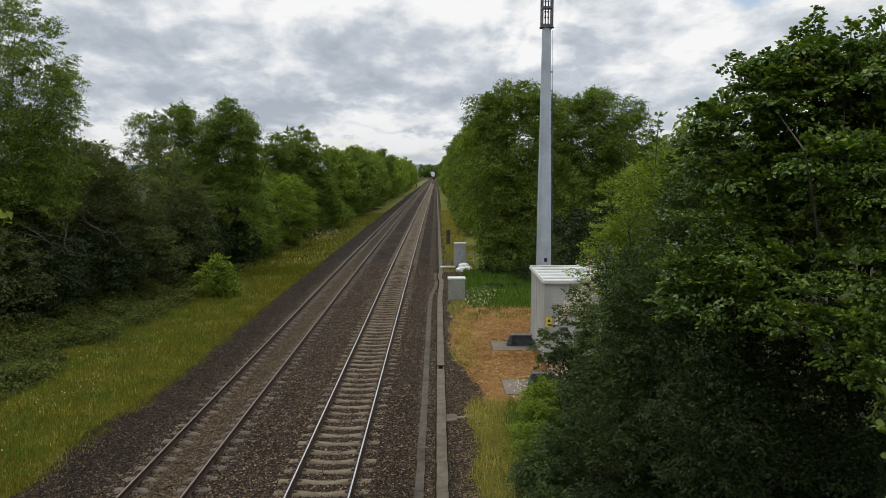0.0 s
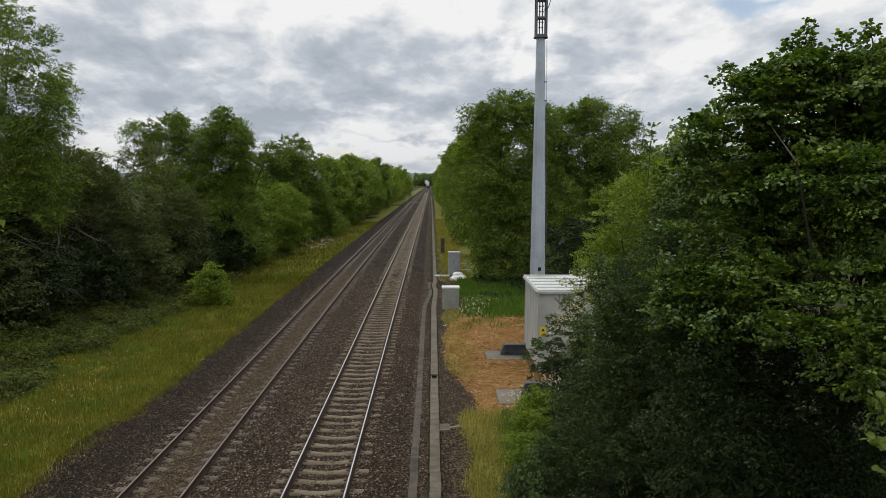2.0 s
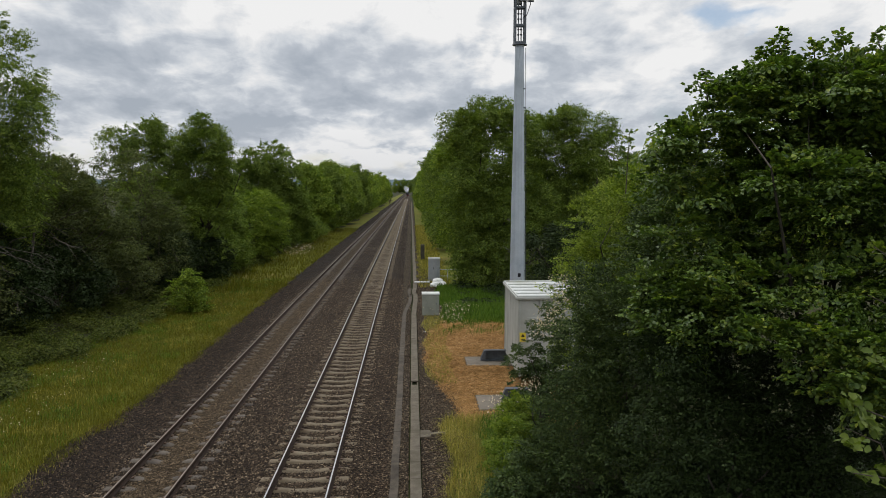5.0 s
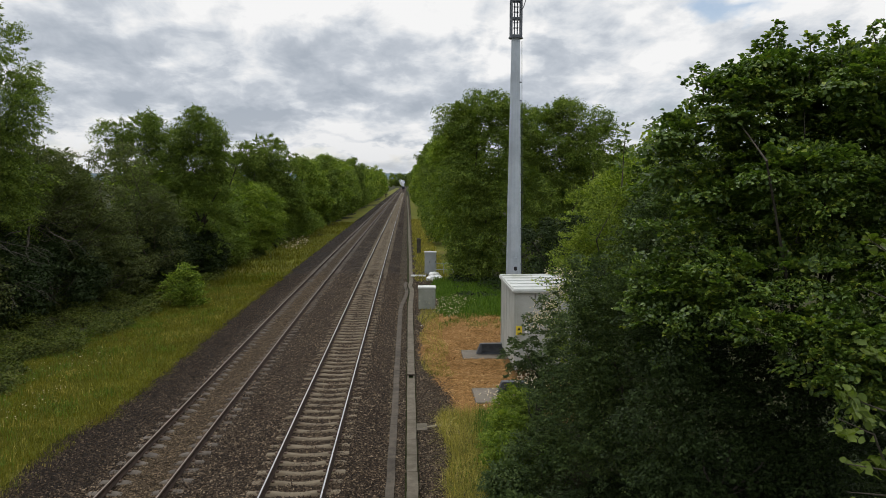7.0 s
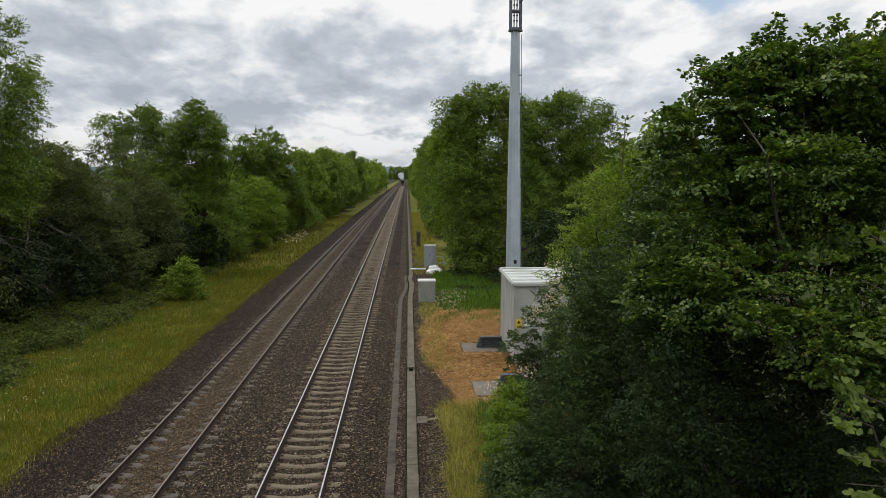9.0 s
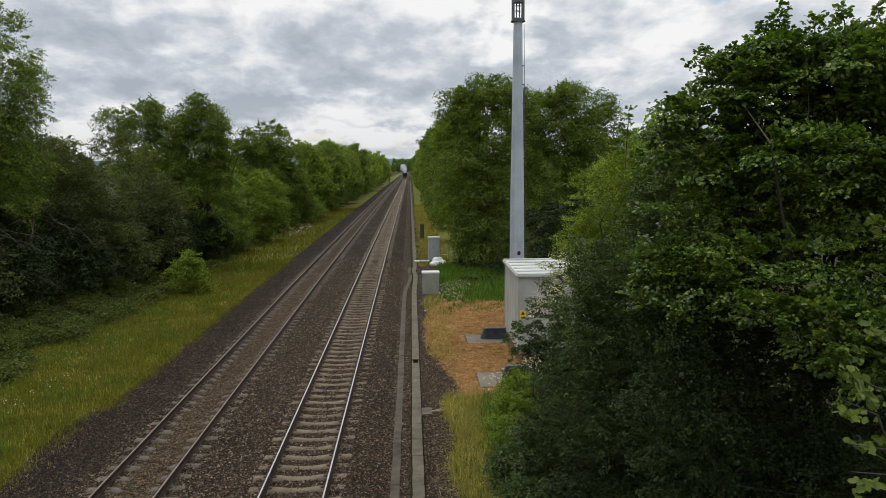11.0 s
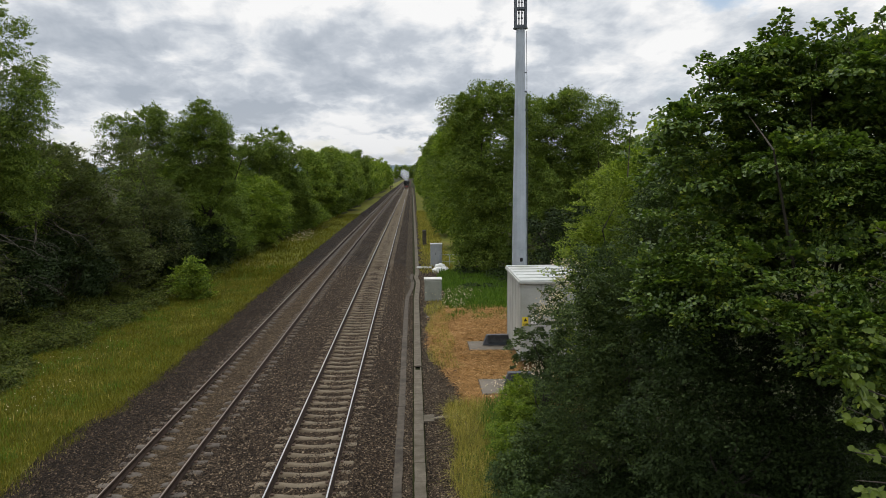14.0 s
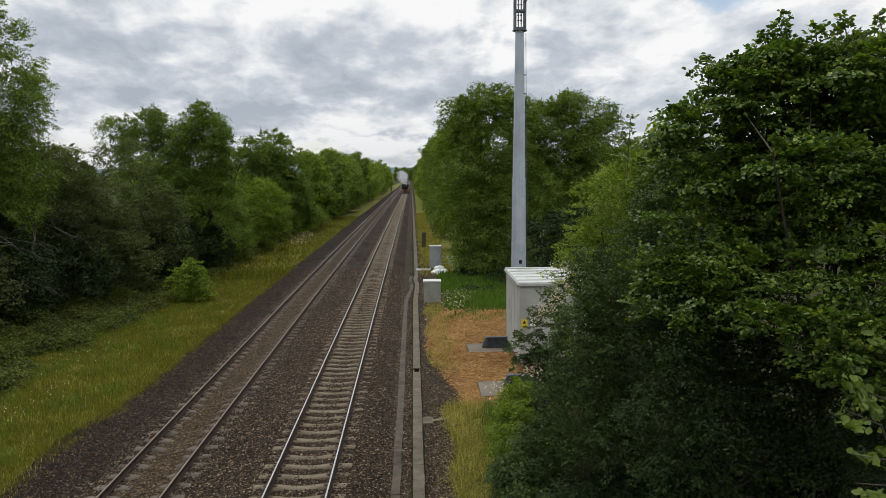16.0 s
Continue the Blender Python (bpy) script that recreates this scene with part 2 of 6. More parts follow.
M = {}
M["ground"] = surface("rough_ground", (0.016, 0.020, 0.007), (0.042, 0.046, 0.016), 0.8, 0.95, fine=14.0, strength=0.6, spec=0.1, stain=(0.045, 0.036, 0.018), distance=0.05)
M["verge"] = surface("verge_grass", (0.075, 0.088, 0.012), (0.155, 0.158, 0.025), 0.5, 0.95, fine=18.0, strength=0.7, spec=0.1, stain=(0.16, 0.13, 0.04), distance=0.05)
M["field"] = surface("field", (0.06, 0.09, 0.03), (0.12, 0.15, 0.05), 0.02, 0.95, fine=0.4, strength=0.2)
M["ballast"] = ballast_material("ballast", (0.010, 0.007, 0.005), (0.055, 0.038, 0.026), (0.21, 0.16, 0.12), (0.028, 0.018, 0.012), True)
M["cess"] = ballast_material("cess_gravel", (0.026, 0.020, 0.015), (0.10, 0.08, 0.06), (0.26, 0.22, 0.18), (0.085, 0.064, 0.042))
M["stones"] = stone_material("loose_stones", [(0.0, (0.012, 0.009, 0.007)), (0.55, (0.050, 0.037, 0.028)), (0.84, (0.12, 0.092, 0.072)), (1.0, (0.30, 0.25, 0.205))])
M["concrete"] = surface("sleeper_concrete", (0.115, 0.089, 0.058), (0.205, 0.164, 0.11), 2.5, 0.9, fine=40.0, stain=(0.105, 0.076, 0.045))
M["concrete_dark"] = surface("dirty_concrete", (0.075, 0.062, 0.050), (0.15, 0.126, 0.10), 2.5, 0.9, fine=40.0, stain=(0.05, 0.04, 0.034))
M["trough"] = surface("trough_concrete", (0.085, 0.070, 0.050), (0.155, 0.13, 0.096), 3.0, 0.92, fine=70.0, stain=(0.075, 0.064, 0.042))
M["trough_old"] = surface("old_trough_concrete", (0.05, 0.040, 0.030), (0.105, 0.086, 0.064), 3.0, 0.92, fine=70.0, stain=(0.036, 0.028, 0.02))
M["slab"] = surface("slab_concrete", (0.125, 0.104, 0.08), (0.205, 0.175, 0.138), 3.0, 0.9, fine=50.0, stain=(0.09, 0.072, 0.046))
M["rail_head"] = surface("worn_rail_head", (0.45, 0.44, 0.43), (0.62, 0.61, 0.60), 3.0, 0.28, 1.0, fine=200.0, strength=0.03)
M["rail_head_dull"] = surface("dull_rail_head", (0.17, 0.135, 0.11), (0.26, 0.215, 0.18), 3.0, 0.55, 0.8, fine=200.0, strength=0.05)
M["rail_side"] = surface("rusty_rail_side", (0.028, 0.018, 0.013), (0.06, 0.038, 0.026), 5.0, 0.8, 0.2, fine=80.0)
M["clip"] = surface("rusty_clip", (0.06, 0.038, 0.026), (0.13, 0.085, 0.06), 9.0, 0.7, 0.3)
M["galv"] = surface("galvanised_steel", (0.36, 0.40, 0.44), (0.47, 0.51, 0.55), 1.2, 0.5, 0.25, fine=25.0, strength=0.05, stain=(0.33, 0.36, 0.39))
M["galv_dark"] = surface("dark_galvanised_steel", (0.075, 0.082, 0.092), (0.14, 0.15, 0.165), 4.0, 0.5, 0.4, fine=60.0, strength=0.1)
M["cabinet"] = surface("off_white_painted_steel", (0.38, 0.38, 0.345), (0.47, 0.47, 0.43), 1.1, 0.55, 0.0, fine=30.0, strength=0.06, stain=(0.31, 0.31, 0.26))
M["roof_paint"] = surface("white_painted_roof", (0.46, 0.465, 0.44), (0.58, 0.585, 0.555), 1.5, 0.5, 0.0, fine=30.0, strength=0.06, stain=(0.33, 0.335, 0.27))
M["grey_box"] = surface("grey_cabinet_paint", (0.36, 0.375, 0.38), (0.46, 0.475, 0.48), 2.0, 0.5, 0.0, fine=40.0, strength=0.05)
M["lid"] = surface("pale_lid", (0.50, 0.50, 0.46), (0.62, 0.62, 0.58), 3.0, 0.6, 0.0)
M["box_green"] = surface("weathered_grey_green", (0.20, 0.205, 0.165), (0.29, 0.295, 0.245), 1.8, 0.8, 0.0, stain=(0.16, 0.16, 0.11))
M["antenna"] = surface("antenna_plastic", (0.50, 0.48, 0.43), (0.58, 0.56, 0.51), 2.0, 0.5, 0.0, strength=0.03)
M["black"] = surface("black_paint", (0.008, 0.008, 0.009), (0.02, 0.02, 0.021), 3.0, 0.45, 0.0, strength=0.05)
M["soot"] = surface("matt_soot_black", (0.006, 0.006, 0.006), (0.016, 0.015, 0.015), 3.0, 0.8, 0.0)
M["red"] = surface("buffer_beam_red", (0.30, 0.06, 0.045), (0.40, 0.09, 0.07), 3.0, 0.6, 0.0)
M["steel"] = surface("bare_steel", (0.30, 0.30, 0.30), (0.45, 0.45, 0.45), 6.0, 0.35, 0.9)
M["coach"] = surface("maroon_coach_paint", (0.11, 0.022, 0.022), (0.15, 0.03, 0.03), 2.0, 0.4, 0.0)
M["glass"] = surface("dark_window_glass", (0.02, 0.025, 0.03), (0.03, 0.035, 0.04), 2.0, 0.1, 0.0, spec=0.6)
M["timber"] = surface("weathered_timber", (0.05, 0.045, 0.035), (0.12, 0.105, 0.085), 3.0, 0.9, 0.0)
M["yellow"] = surface("warning_yellow", (0.72, 0.55, 0.04), (0.80, 0.62, 0.06), 3.0, 0.6, 0.0)
M["white"] = surface("white_plastic", (0.74, 0.73, 0.69), (0.84, 0.83, 0.80), 4.0, 0.6, 0.0)
M["bark"] = surface("bark", (0.03, 0.025, 0.019), (0.075, 0.064, 0.05), 4.0, 0.95, 0.0, fine=30.0, strength=0.8, distance=0.02)
M["twig"] = surface("grey_twig_bark", (0.055, 0.045, 0.034), (0.11, 0.092, 0.072), 5.0, 0.95, 0.0)
M["dead_twig"] = surface("bare_grey_twig", (0.07, 0.058, 0.046), (0.14, 0.12, 0.10), 6.0, 0.9, 0.0)
M["leaf_ash"] = leaf_material("ash_leaves", (0.028, 0.055, 0.012), (0.085, 0.135, 0.026), (0.12, 0.17, 0.035), gain=1.9, glow=0.34)
M["leaf_light"] = leaf_material("bright_leaves", (0.045, 0.08, 0.014), (0.125, 0.175, 0.03), (0.17, 0.21, 0.045), warm=(1.1, 1.0, 0.8))
# foliage in deep shade: the shade is put into a darker leaf colour
M["leaf_shaded"] = leaf_material("shaded_leaves", (0.022, 0.042, 0.014), (0.058, 0.095, 0.028), (0.075, 0.115, 0.04), gain=0.6, glow=0.16, spec=0.15, warm=(1.05, 1.0, 0.85))
M["leaf_thorn"] = leaf_material("hawthorn_leaves", (0.028, 0.04, 0.018), (0.07, 0.085, 0.036), (0.095, 0.105, 0.04), gain=1.85, warm=(1.08, 1.0, 0.85))
M["leaf_hazel"] = leaf_material("hazel_leaves", (0.022, 0.050, 0.013), (0.070, 0.125, 0.026), (0.16, 0.215, 0.04), rough=0.42, glow=0.33, patch=1.1, gain=1.7, warm=(1.22, 1.0, 0.78), spec=0.35)
M["leaf_near"] = leaf_material("near_hazel_leaves", (0.07, 0.13, 0.02), (0.13, 0.21, 0.035), None, rough=0.5, glow=0.35, gain=0.85, spec=0.25)
M["leaf_elder"] = leaf_material("elder_leaves", (0.030, 0.055, 0.018), (0.095, 0.135, 0.040), (0.14, 0.175, 0.06), patch=1.0, gain=0.95, glow=0.22, spec=0.22, warm=(1.0, 1.0, 0.85))
M["leaf_yellow"] = leaf_material("yellow_green_leaves", (0.05, 0.08, 0.016), (0.12, 0.17, 0.032), (0.17, 0.21, 0.05), patch=0.9, gain=2.0, warm=(1.15, 1.0, 0.85))
M["bramble"] = leaf_material("bramble_leaves", (0.026, 0.042, 0.010), (0.08, 0.115, 0.026), (0.13, 0.14, 0.05), patch=0.7, gain=1.25)
M["grass"] = leaf_material("green_grass_blades", (0.075, 0.092, 0.012), (0.165, 0.180, 0.028), (0.25, 0.21, 0.06), patch=0.6, gain=0.84, glow=0.28, warm=(1.17, 1.0, 0.42))
M["grass_lush"] = leaf_material("lush_grass_blades", (0.05, 0.10, 0.014), (0.12, 0.20, 0.028), (0.15, 0.22, 0.05), patch=0.5, gain=1.0, glow=0.25, warm=(1.0, 1.0, 0.7))
M["straw"] = leaf_material("dead_grass", (0.17, 0.105, 0.040), (0.40, 0.275, 0.12), (0.60, 0.46, 0.25), rough=0.8, glow=0.1, patch=0.8, gain=1.0)
M["straw_bed"] = surface("dead_grass_mat", (0.10, 0.055, 0.018), (0.25, 0.145, 0.05), 2.0, 0.95, fine=26.0, strength=0.8, spec=0.1, stain=(0.17, 0.10, 0.04), distance=0.04)
M["grass_dry"] = leaf_material("seeding_grass", (0.10, 0.095, 0.022), (0.25, 0.21, 0.065), (0.40, 0.31, 0.14), patch=0.6, gain=1.65, glow=0.25, warm=(1.0, 1.0, 0.72))
M["petal"] = leaf_material("white_petals", (0.55, 0.55, 0.46), (0.78, 0.78, 0.70), None, 0.7, 0.2, gain=0.85)
# haze of distance is mixed into the hills' base colour as blue-grey
M["hill"] = surface("hazy_hill", (0.10, 0.135, 0.15), (0.14, 0.175, 0.19), 0.004, 1.0, fine=0.05, strength=0.0, spec=0.0)


def steam_material():
    m, nt, b = material("steam", 1.0, 0.0, 0.0)
    p = local(nt)
    n = noise_tex(nt, p, 1.1, 5.0, 0.6)
    b.inputs["Base Color"].default_value = (0.86, 0.88, 0.90, 1)
    tr = nt.nodes.new("ShaderNodeBsdfTransparent")
    mx = nt.nodes.new("ShaderNodeMixShader")
    nt.links.new(ramp(nt, n, [(0.35, (0.06, 0.06, 0.06)), (0.7, (0.34, 0.34, 0.34))]), mx.inputs[0])
    nt.links.new(tr.outputs[0], mx.inputs[1])
    df = nt.nodes.new("ShaderNodeBsdfDiffuse")
    df.inputs[0].default_value = (0.86, 0.88, 0.91, 1)
    tl = nt.nodes.new("ShaderNodeBsdfTranslucent")
    tl.inputs[0].default_value = (0.86, 0.88, 0.91, 1)
    ad = nt.nodes.new("ShaderNodeMixShader")
    ad.inputs[0].default_value = 0.5
    nt.links.new(df.outputs[0], ad.inputs[1])
    nt.links.new(tl.outputs[0], ad.inputs[2])
    nt.links.new(ad.outputs[0], mx.inputs[2])
    nt.links.new(mx.outputs[0], nt.nodes["Material Output"].inputs[0])
    return m


M["steam"] = steam_material()

# ---- mesh helpers ----


def finish(name, me, mat, parent=None, label=""):
    me.materials.append(mat)
    ob = new(name, me)
    if parent is not None:
        ob.parent = parent
    if label:
        ob["label"] = label
    return ob


def part(name, bm, mat, parent=None, label=""):
    me = bpy.data.meshes.new(name)
    bm.normal_update()
    bm.to_mesh(me)
    bm.free()
    return finish(name, me, mat, parent, label)


def fast_mesh(name, verts, faces):
    """A mesh from arrays: verts (n, 3), faces (m, k) with one k for all."""
    me = bpy.data.meshes.new(name)
    verts = np.asarray(verts, np.float32)
    faces = np.asarray(faces, np.int32)
    k = faces.shape[1]
    me.vertices.add(len(verts))
    me.vertices.foreach_set("co", verts.ravel())
    me.loops.add(faces.size)
    me.loops.foreach_set("vertex_index", faces.ravel())
    me.polygons.add(len(faces))
    me.polygons.foreach_set("loop_start", np.arange(0, faces.size, k, dtype=np.int32))
    me.update(calc_edges=True)
    me.validate()
    return me


def box(bm, cx, cy, cz, sx, sy, sz, bevel=0.0, m=None):
    r = bmesh.ops.create_cube(bm, size=1.0)
    vs = r["verts"]
    bmesh.ops.scale(bm, vec=(sx, sy, sz), verts=vs)
    if bevel:
        es = list({e for v in vs for e in v.link_edges})
        bv = bmesh.ops.bevel(bm, geom=es, offset=bevel, segments=1, affect="EDGES", profile=0.5)
        vs = list({v for f in bv["faces"] for v in f.verts} | {v for v in vs if v.is_valid})
    bmesh.ops.translate(bm, vec=(cx, cy, cz), verts=vs)
    if m is not None:
        bmesh.ops.transform(bm, matrix=m, verts=vs)
    return vs


def tube(bm, a, b, r0, r1=None, seg=8, caps=True):
    a, b = Vector(a), Vector(b)
    r1 = r0 if r1 is None else r1
    d = b - a
    r = bmesh.ops.create_cone(bm, cap_ends=caps, segments=seg, radius1=r0, radius2=r1, depth=d.length)
    q = d.to_track_quat("Z", "Y").to_matrix().to_4x4()
    bmesh.ops.transform(bm, matrix=Matrix.Translation((a + b) / 2) @ q, verts=r["verts"])
    return r["verts"]


def boxed(name, mat, parent, *boxes, bevel=0.0, label=""):
    bm = bmesh.new()
    for b in boxes:
        box(bm, *b, bevel=bevel)
    return part(name, bm, mat, parent, label)


def tubed(name, mat, parent, *tubes, seg=8, label=""):
    bm = bmesh.new()
    for t in tubes:
        tube(bm, *t, seg=seg)
    return part(name, bm, mat, parent, label)


def empty(name, loc, label, category, group="", kind=""):
    e = new(name)
    e.location = loc
    return tagged(e, label, category, group, kind)


def unit(v):
    return v / np.maximum(np.linalg.norm(v, axis=-1, keepdims=True), 1e-9)


def leaves(name, P, N, L, W, rng, rich=False, droop=0.0, heading=None):
    """Leaf blades at P with normals N; two facets each, or four for near ones."""
    n = len(P)
    N = unit(N)
    d = unit(np.cross(N, unit(rng.normal(size=(n, 3))))) if heading is None else unit(heading)
    d[:, 2] -= droop
    d = unit(d)
    s = unit(np.cross(d, N))
    N = np.cross(s, d)
    L = (L * rng.uniform(0.65, 1.25, n))[:, None]
    W = (W * rng.uniform(0.7, 1.2, n))[:, None]
    up = N * W * rng.uniform(0.05, 0.35, n)[:, None] * (0.5 if rich == 2 else 1.0)
    a, b = P - d * L / 2, P + d * L / 2 - N * L * 0.12
    i = np.arange(n)[:, None]
    if rich == 2:
        side = ((-0.30, 0.40), (0.02, 0.54), (0.30, 0.34))
        R = [P + d * L * u - s * W * w + up for u, w in side]
        Q = [P + d * L * u + s * W * w + up for u, w in reversed(side)]
        V = np.stack([a, *R, b, *Q], 1).reshape(-1, 3)
        F = np.concatenate([i * 8 + [0, 1, 2, 3, 4], i * 8 + [0, 4, 5, 6, 7]], 1).reshape(-1, 5)
    elif rich:
        l1, r1 = P - d * L * 0.22 + s * W * 0.46 + up, P - d * L * 0.22 - s * W * 0.46 + up
        l2, r2 = P + d * L * 0.18 + s * W * 0.44 + up, P + d * L * 0.18 - s * W * 0.44 + up
        V = np.stack([a, r1, r2, b, l2, l1], 1).reshape(-1, 3)
        F = np.concatenate([i * 6 + [0, 1, 2, 3], i * 6 + [0, 3, 4, 5]], 1).reshape(-1, 4)
    else:
        l, r = P + s * W / 2 + up - d * L * 0.08, P - s * W / 2 + up - d * L * 0.08
        V = np.stack([a, r, b, l], 1).reshape(-1, 3)
        F = np.concatenate([i * 4 + [0, 1, 2], i * 4 + [0, 2, 3]], 1).reshape(-1, 3)
    return fast_mesh(name, V, F)


def crown_points(rng, envelopes, puffs, size, count, flat=0.65, shell=0.55, tops=0.0):
    """Leaf places and normals on clumps that fill a few ellipsoids (centre, radii)."""
    vol = np.array([e[1][0] * e[1][1] * e[1][2] for e in envelopes]) ** 0.67
    pick = rng.choice(len(envelopes), puffs, p=vol / vol.sum())
    c0 = np.array([e[0] for e in envelopes], float)[pick]
    r0 = np.array([e[1] for e in envelopes], float)[pick]
    u = unit(rng.normal(size=(puffs, 3)))
    rad = shell + (1 - shell) * rng.random(puffs) ** 0.6
    C = c0 + u * r0 * rad[:, None] * 0.92
    R = size * rng.uniform(0.55, 1.35, puffs)
    k = rng.choice(puffs, count, p=R ** 2 / (R ** 2).sum())
    v = unit(rng.normal(size=(count, 3)) + [0, 0, 0.35])
    v[:, 2] = np.where(rng.random(count) < tops, np.abs(v[:, 2]), v[:, 2])
    rr = R[k] * (0.35 + 0.65 * rng.random(count) ** 0.5)
    wob = 1 + 0.35 * np.sin(v[:, 0] * 5 + k) * np.sin(v[:, 1] * 4 + 2 * k)
    P = C[k] + v * (rr * wob)[:, None] * [1, 1, flat]
    N = unit(v * 0.7 + [0, 0, 0.75] + rng.normal(size=(count, 3)) * 0.45)
    return P, N, C


def spray_points(rng, O, A, length, each, L, spread=0.9, sink=0.22, loose=0.30):
    """Leaf places, normals and headings on flat side-branching sprays that start at O and grow along A."""
    n, twigs = len(O), 7
    A = unit(A)
    U = unit(np.array([0, 0, 1.0]) + A * [0.35, 0.35, -0.2] + rng.normal(size=(n, 3)) * 0.16)
    S = unit(np.cross(A, U))
    U = np.cross(S, A)
    length = length * rng.uniform(0.6, 1.3, n)
    f = np.sort(rng.uniform(0.05, 0.8, (n, twigs)), 1)
    f[:, 0] = 0.0
    ang = spread * rng.uniform(0.6, 1.3, (n, twigs)) * np.where(np.arange(twigs) % 2, 1, -1)
    ang[:, 0] = 0.0
    tl = (1 - f) * rng.uniform(0.5, 0.8, (n, twigs))
    tl[:, 0] = 1.0
    i = np.repeat(np.arange(n), each)
    k = rng.integers(0, twigs, len(i))
    t = rng.random(len(i)) ** 0.8
    c, q = np.cos(ang[i, k])[:, None], np.sin(ang[i, k])[:, None]
    B = A[i] * c + S[i] * q
    run = (f[i, k] + 0.7 * tl[i, k] * t)[:, None] * length[i][:, None]
    side = np.where(rng.random(len(i)) < 0.5, 1.0, -1.0)[:, None]
    across = -A[i] * q + S[i] * c
    P = O[i] + A[i] * (f[i, k] * length[i])[:, None] + B * (tl[i, k] * t * length[i])[:, None] + across * side * L * 0.42
    P += rng.normal(size=P.shape) * L * 0.2
    P[:, 2] -= sink * (run[:, 0] ** 2) / length[i]
    H = B + across * side * 0.8 + rng.normal(size=P.shape) * 0.2
    N = unit(U[i] + rng.normal(size=P.shape) * loose)
    N = N - unit(H) * (N * unit(H)).sum(1, keepdims=True)
    return P, N, H


def crown_sprays(rng, envelopes, n, length, each, L, inner=0.6, sink=0.22, lift=0.12):
    """Sprays that grow outwards from the skins of the ellipsoids."""
    area = np.array([(e[1][0] * e[1][1] * e[1][2]) ** 0.67 for e in envelopes])
    pick = rng.choice(len(envelopes), n, p=area / area.sum())
    c0 = np.array([e[0] for e in envelopes], float)[pick]
    r0 = np.array([e[1] for e in envelopes], float)[pick]
    u = unit(rng.normal(size=(n, 3)) + [0, 0, 0.25])
    O = c0 + u * r0 * (inner + (1 - inner) * rng.random((n, 1)) ** 0.5) - unit(u * [1, 1, 0.3]) * length * 0.45
    A = unit(u * [1, 1, 0.45]) + rng.normal(size=(n, 3)) * [0.45, 0.45, 0.22] + [0, 0, lift]
    return spray_points(rng, O, A, length, each, L, sink=sink)


def bent_tube(bm, pts, radii, seg=6):
    """One connected tapered tube through the points."""
    rings = []
    for i, (p, r) in enumerate(zip(pts, radii)):
        a, b = pts[max(i - 1, 0)], pts[min(i + 1, len(pts) - 1)]
        q = (Vector(b) - Vector(a)).to_track_quat("Z", "Y")
        rings.append([bm.verts.new(Vector(p) + q @ Vector((r * math.cos(6.2832 * k / seg), r * math.sin(6.2832 * k / seg), 0))) for k in range(seg)])
    for a, b in zip(rings, rings[1:]):
        for k in range(seg):
            bm.faces.new((a[k], a[(k + 1) % seg], b[(k + 1) % seg], b[k]))
    bm.faces.new(rings[-1])


def limbs(root, mat, rng, tops, r0, bend=0.10):
    """A tapered trunk, and a bent limb to each of the tops."""
    z1 = min(t[2] for t in tops) if len(tops) else 3.0
    fork = Vector((rng.normal() * 0.1, rng.normal() * 0.1, max(0.8, z1 * 0.55)))
    bm = bmesh.new()
    bent_tube(bm, [Vector((0, 0, -0.2)), fork * 0.5 + Vector((rng.normal() * 0.08, 0, 0)), fork + Vector((0, 0, 0.06))], [r0 * 1.15, r0 * 0.85, r0 * 0.62], 8)
    part("trunk", bm, mat, root)
    for t in tops:
        t = Vector(t)
        ln = (t - fork).length
        m1 = fork.lerp(t, 0.4) + Vector(rng.normal(size=3)) * ln * bend
        m2 = fork.lerp(t, 0.75) + Vector(rng.normal(size=3)) * ln * bend
        bm = bmesh.new()
        bent_tube(bm, [fork, m1, m2, t], [r0 * 0.5, r0 * 0.32, r0 * 0.18, r0 * 0.05], 5)
        part("limb", bm, mat, root)


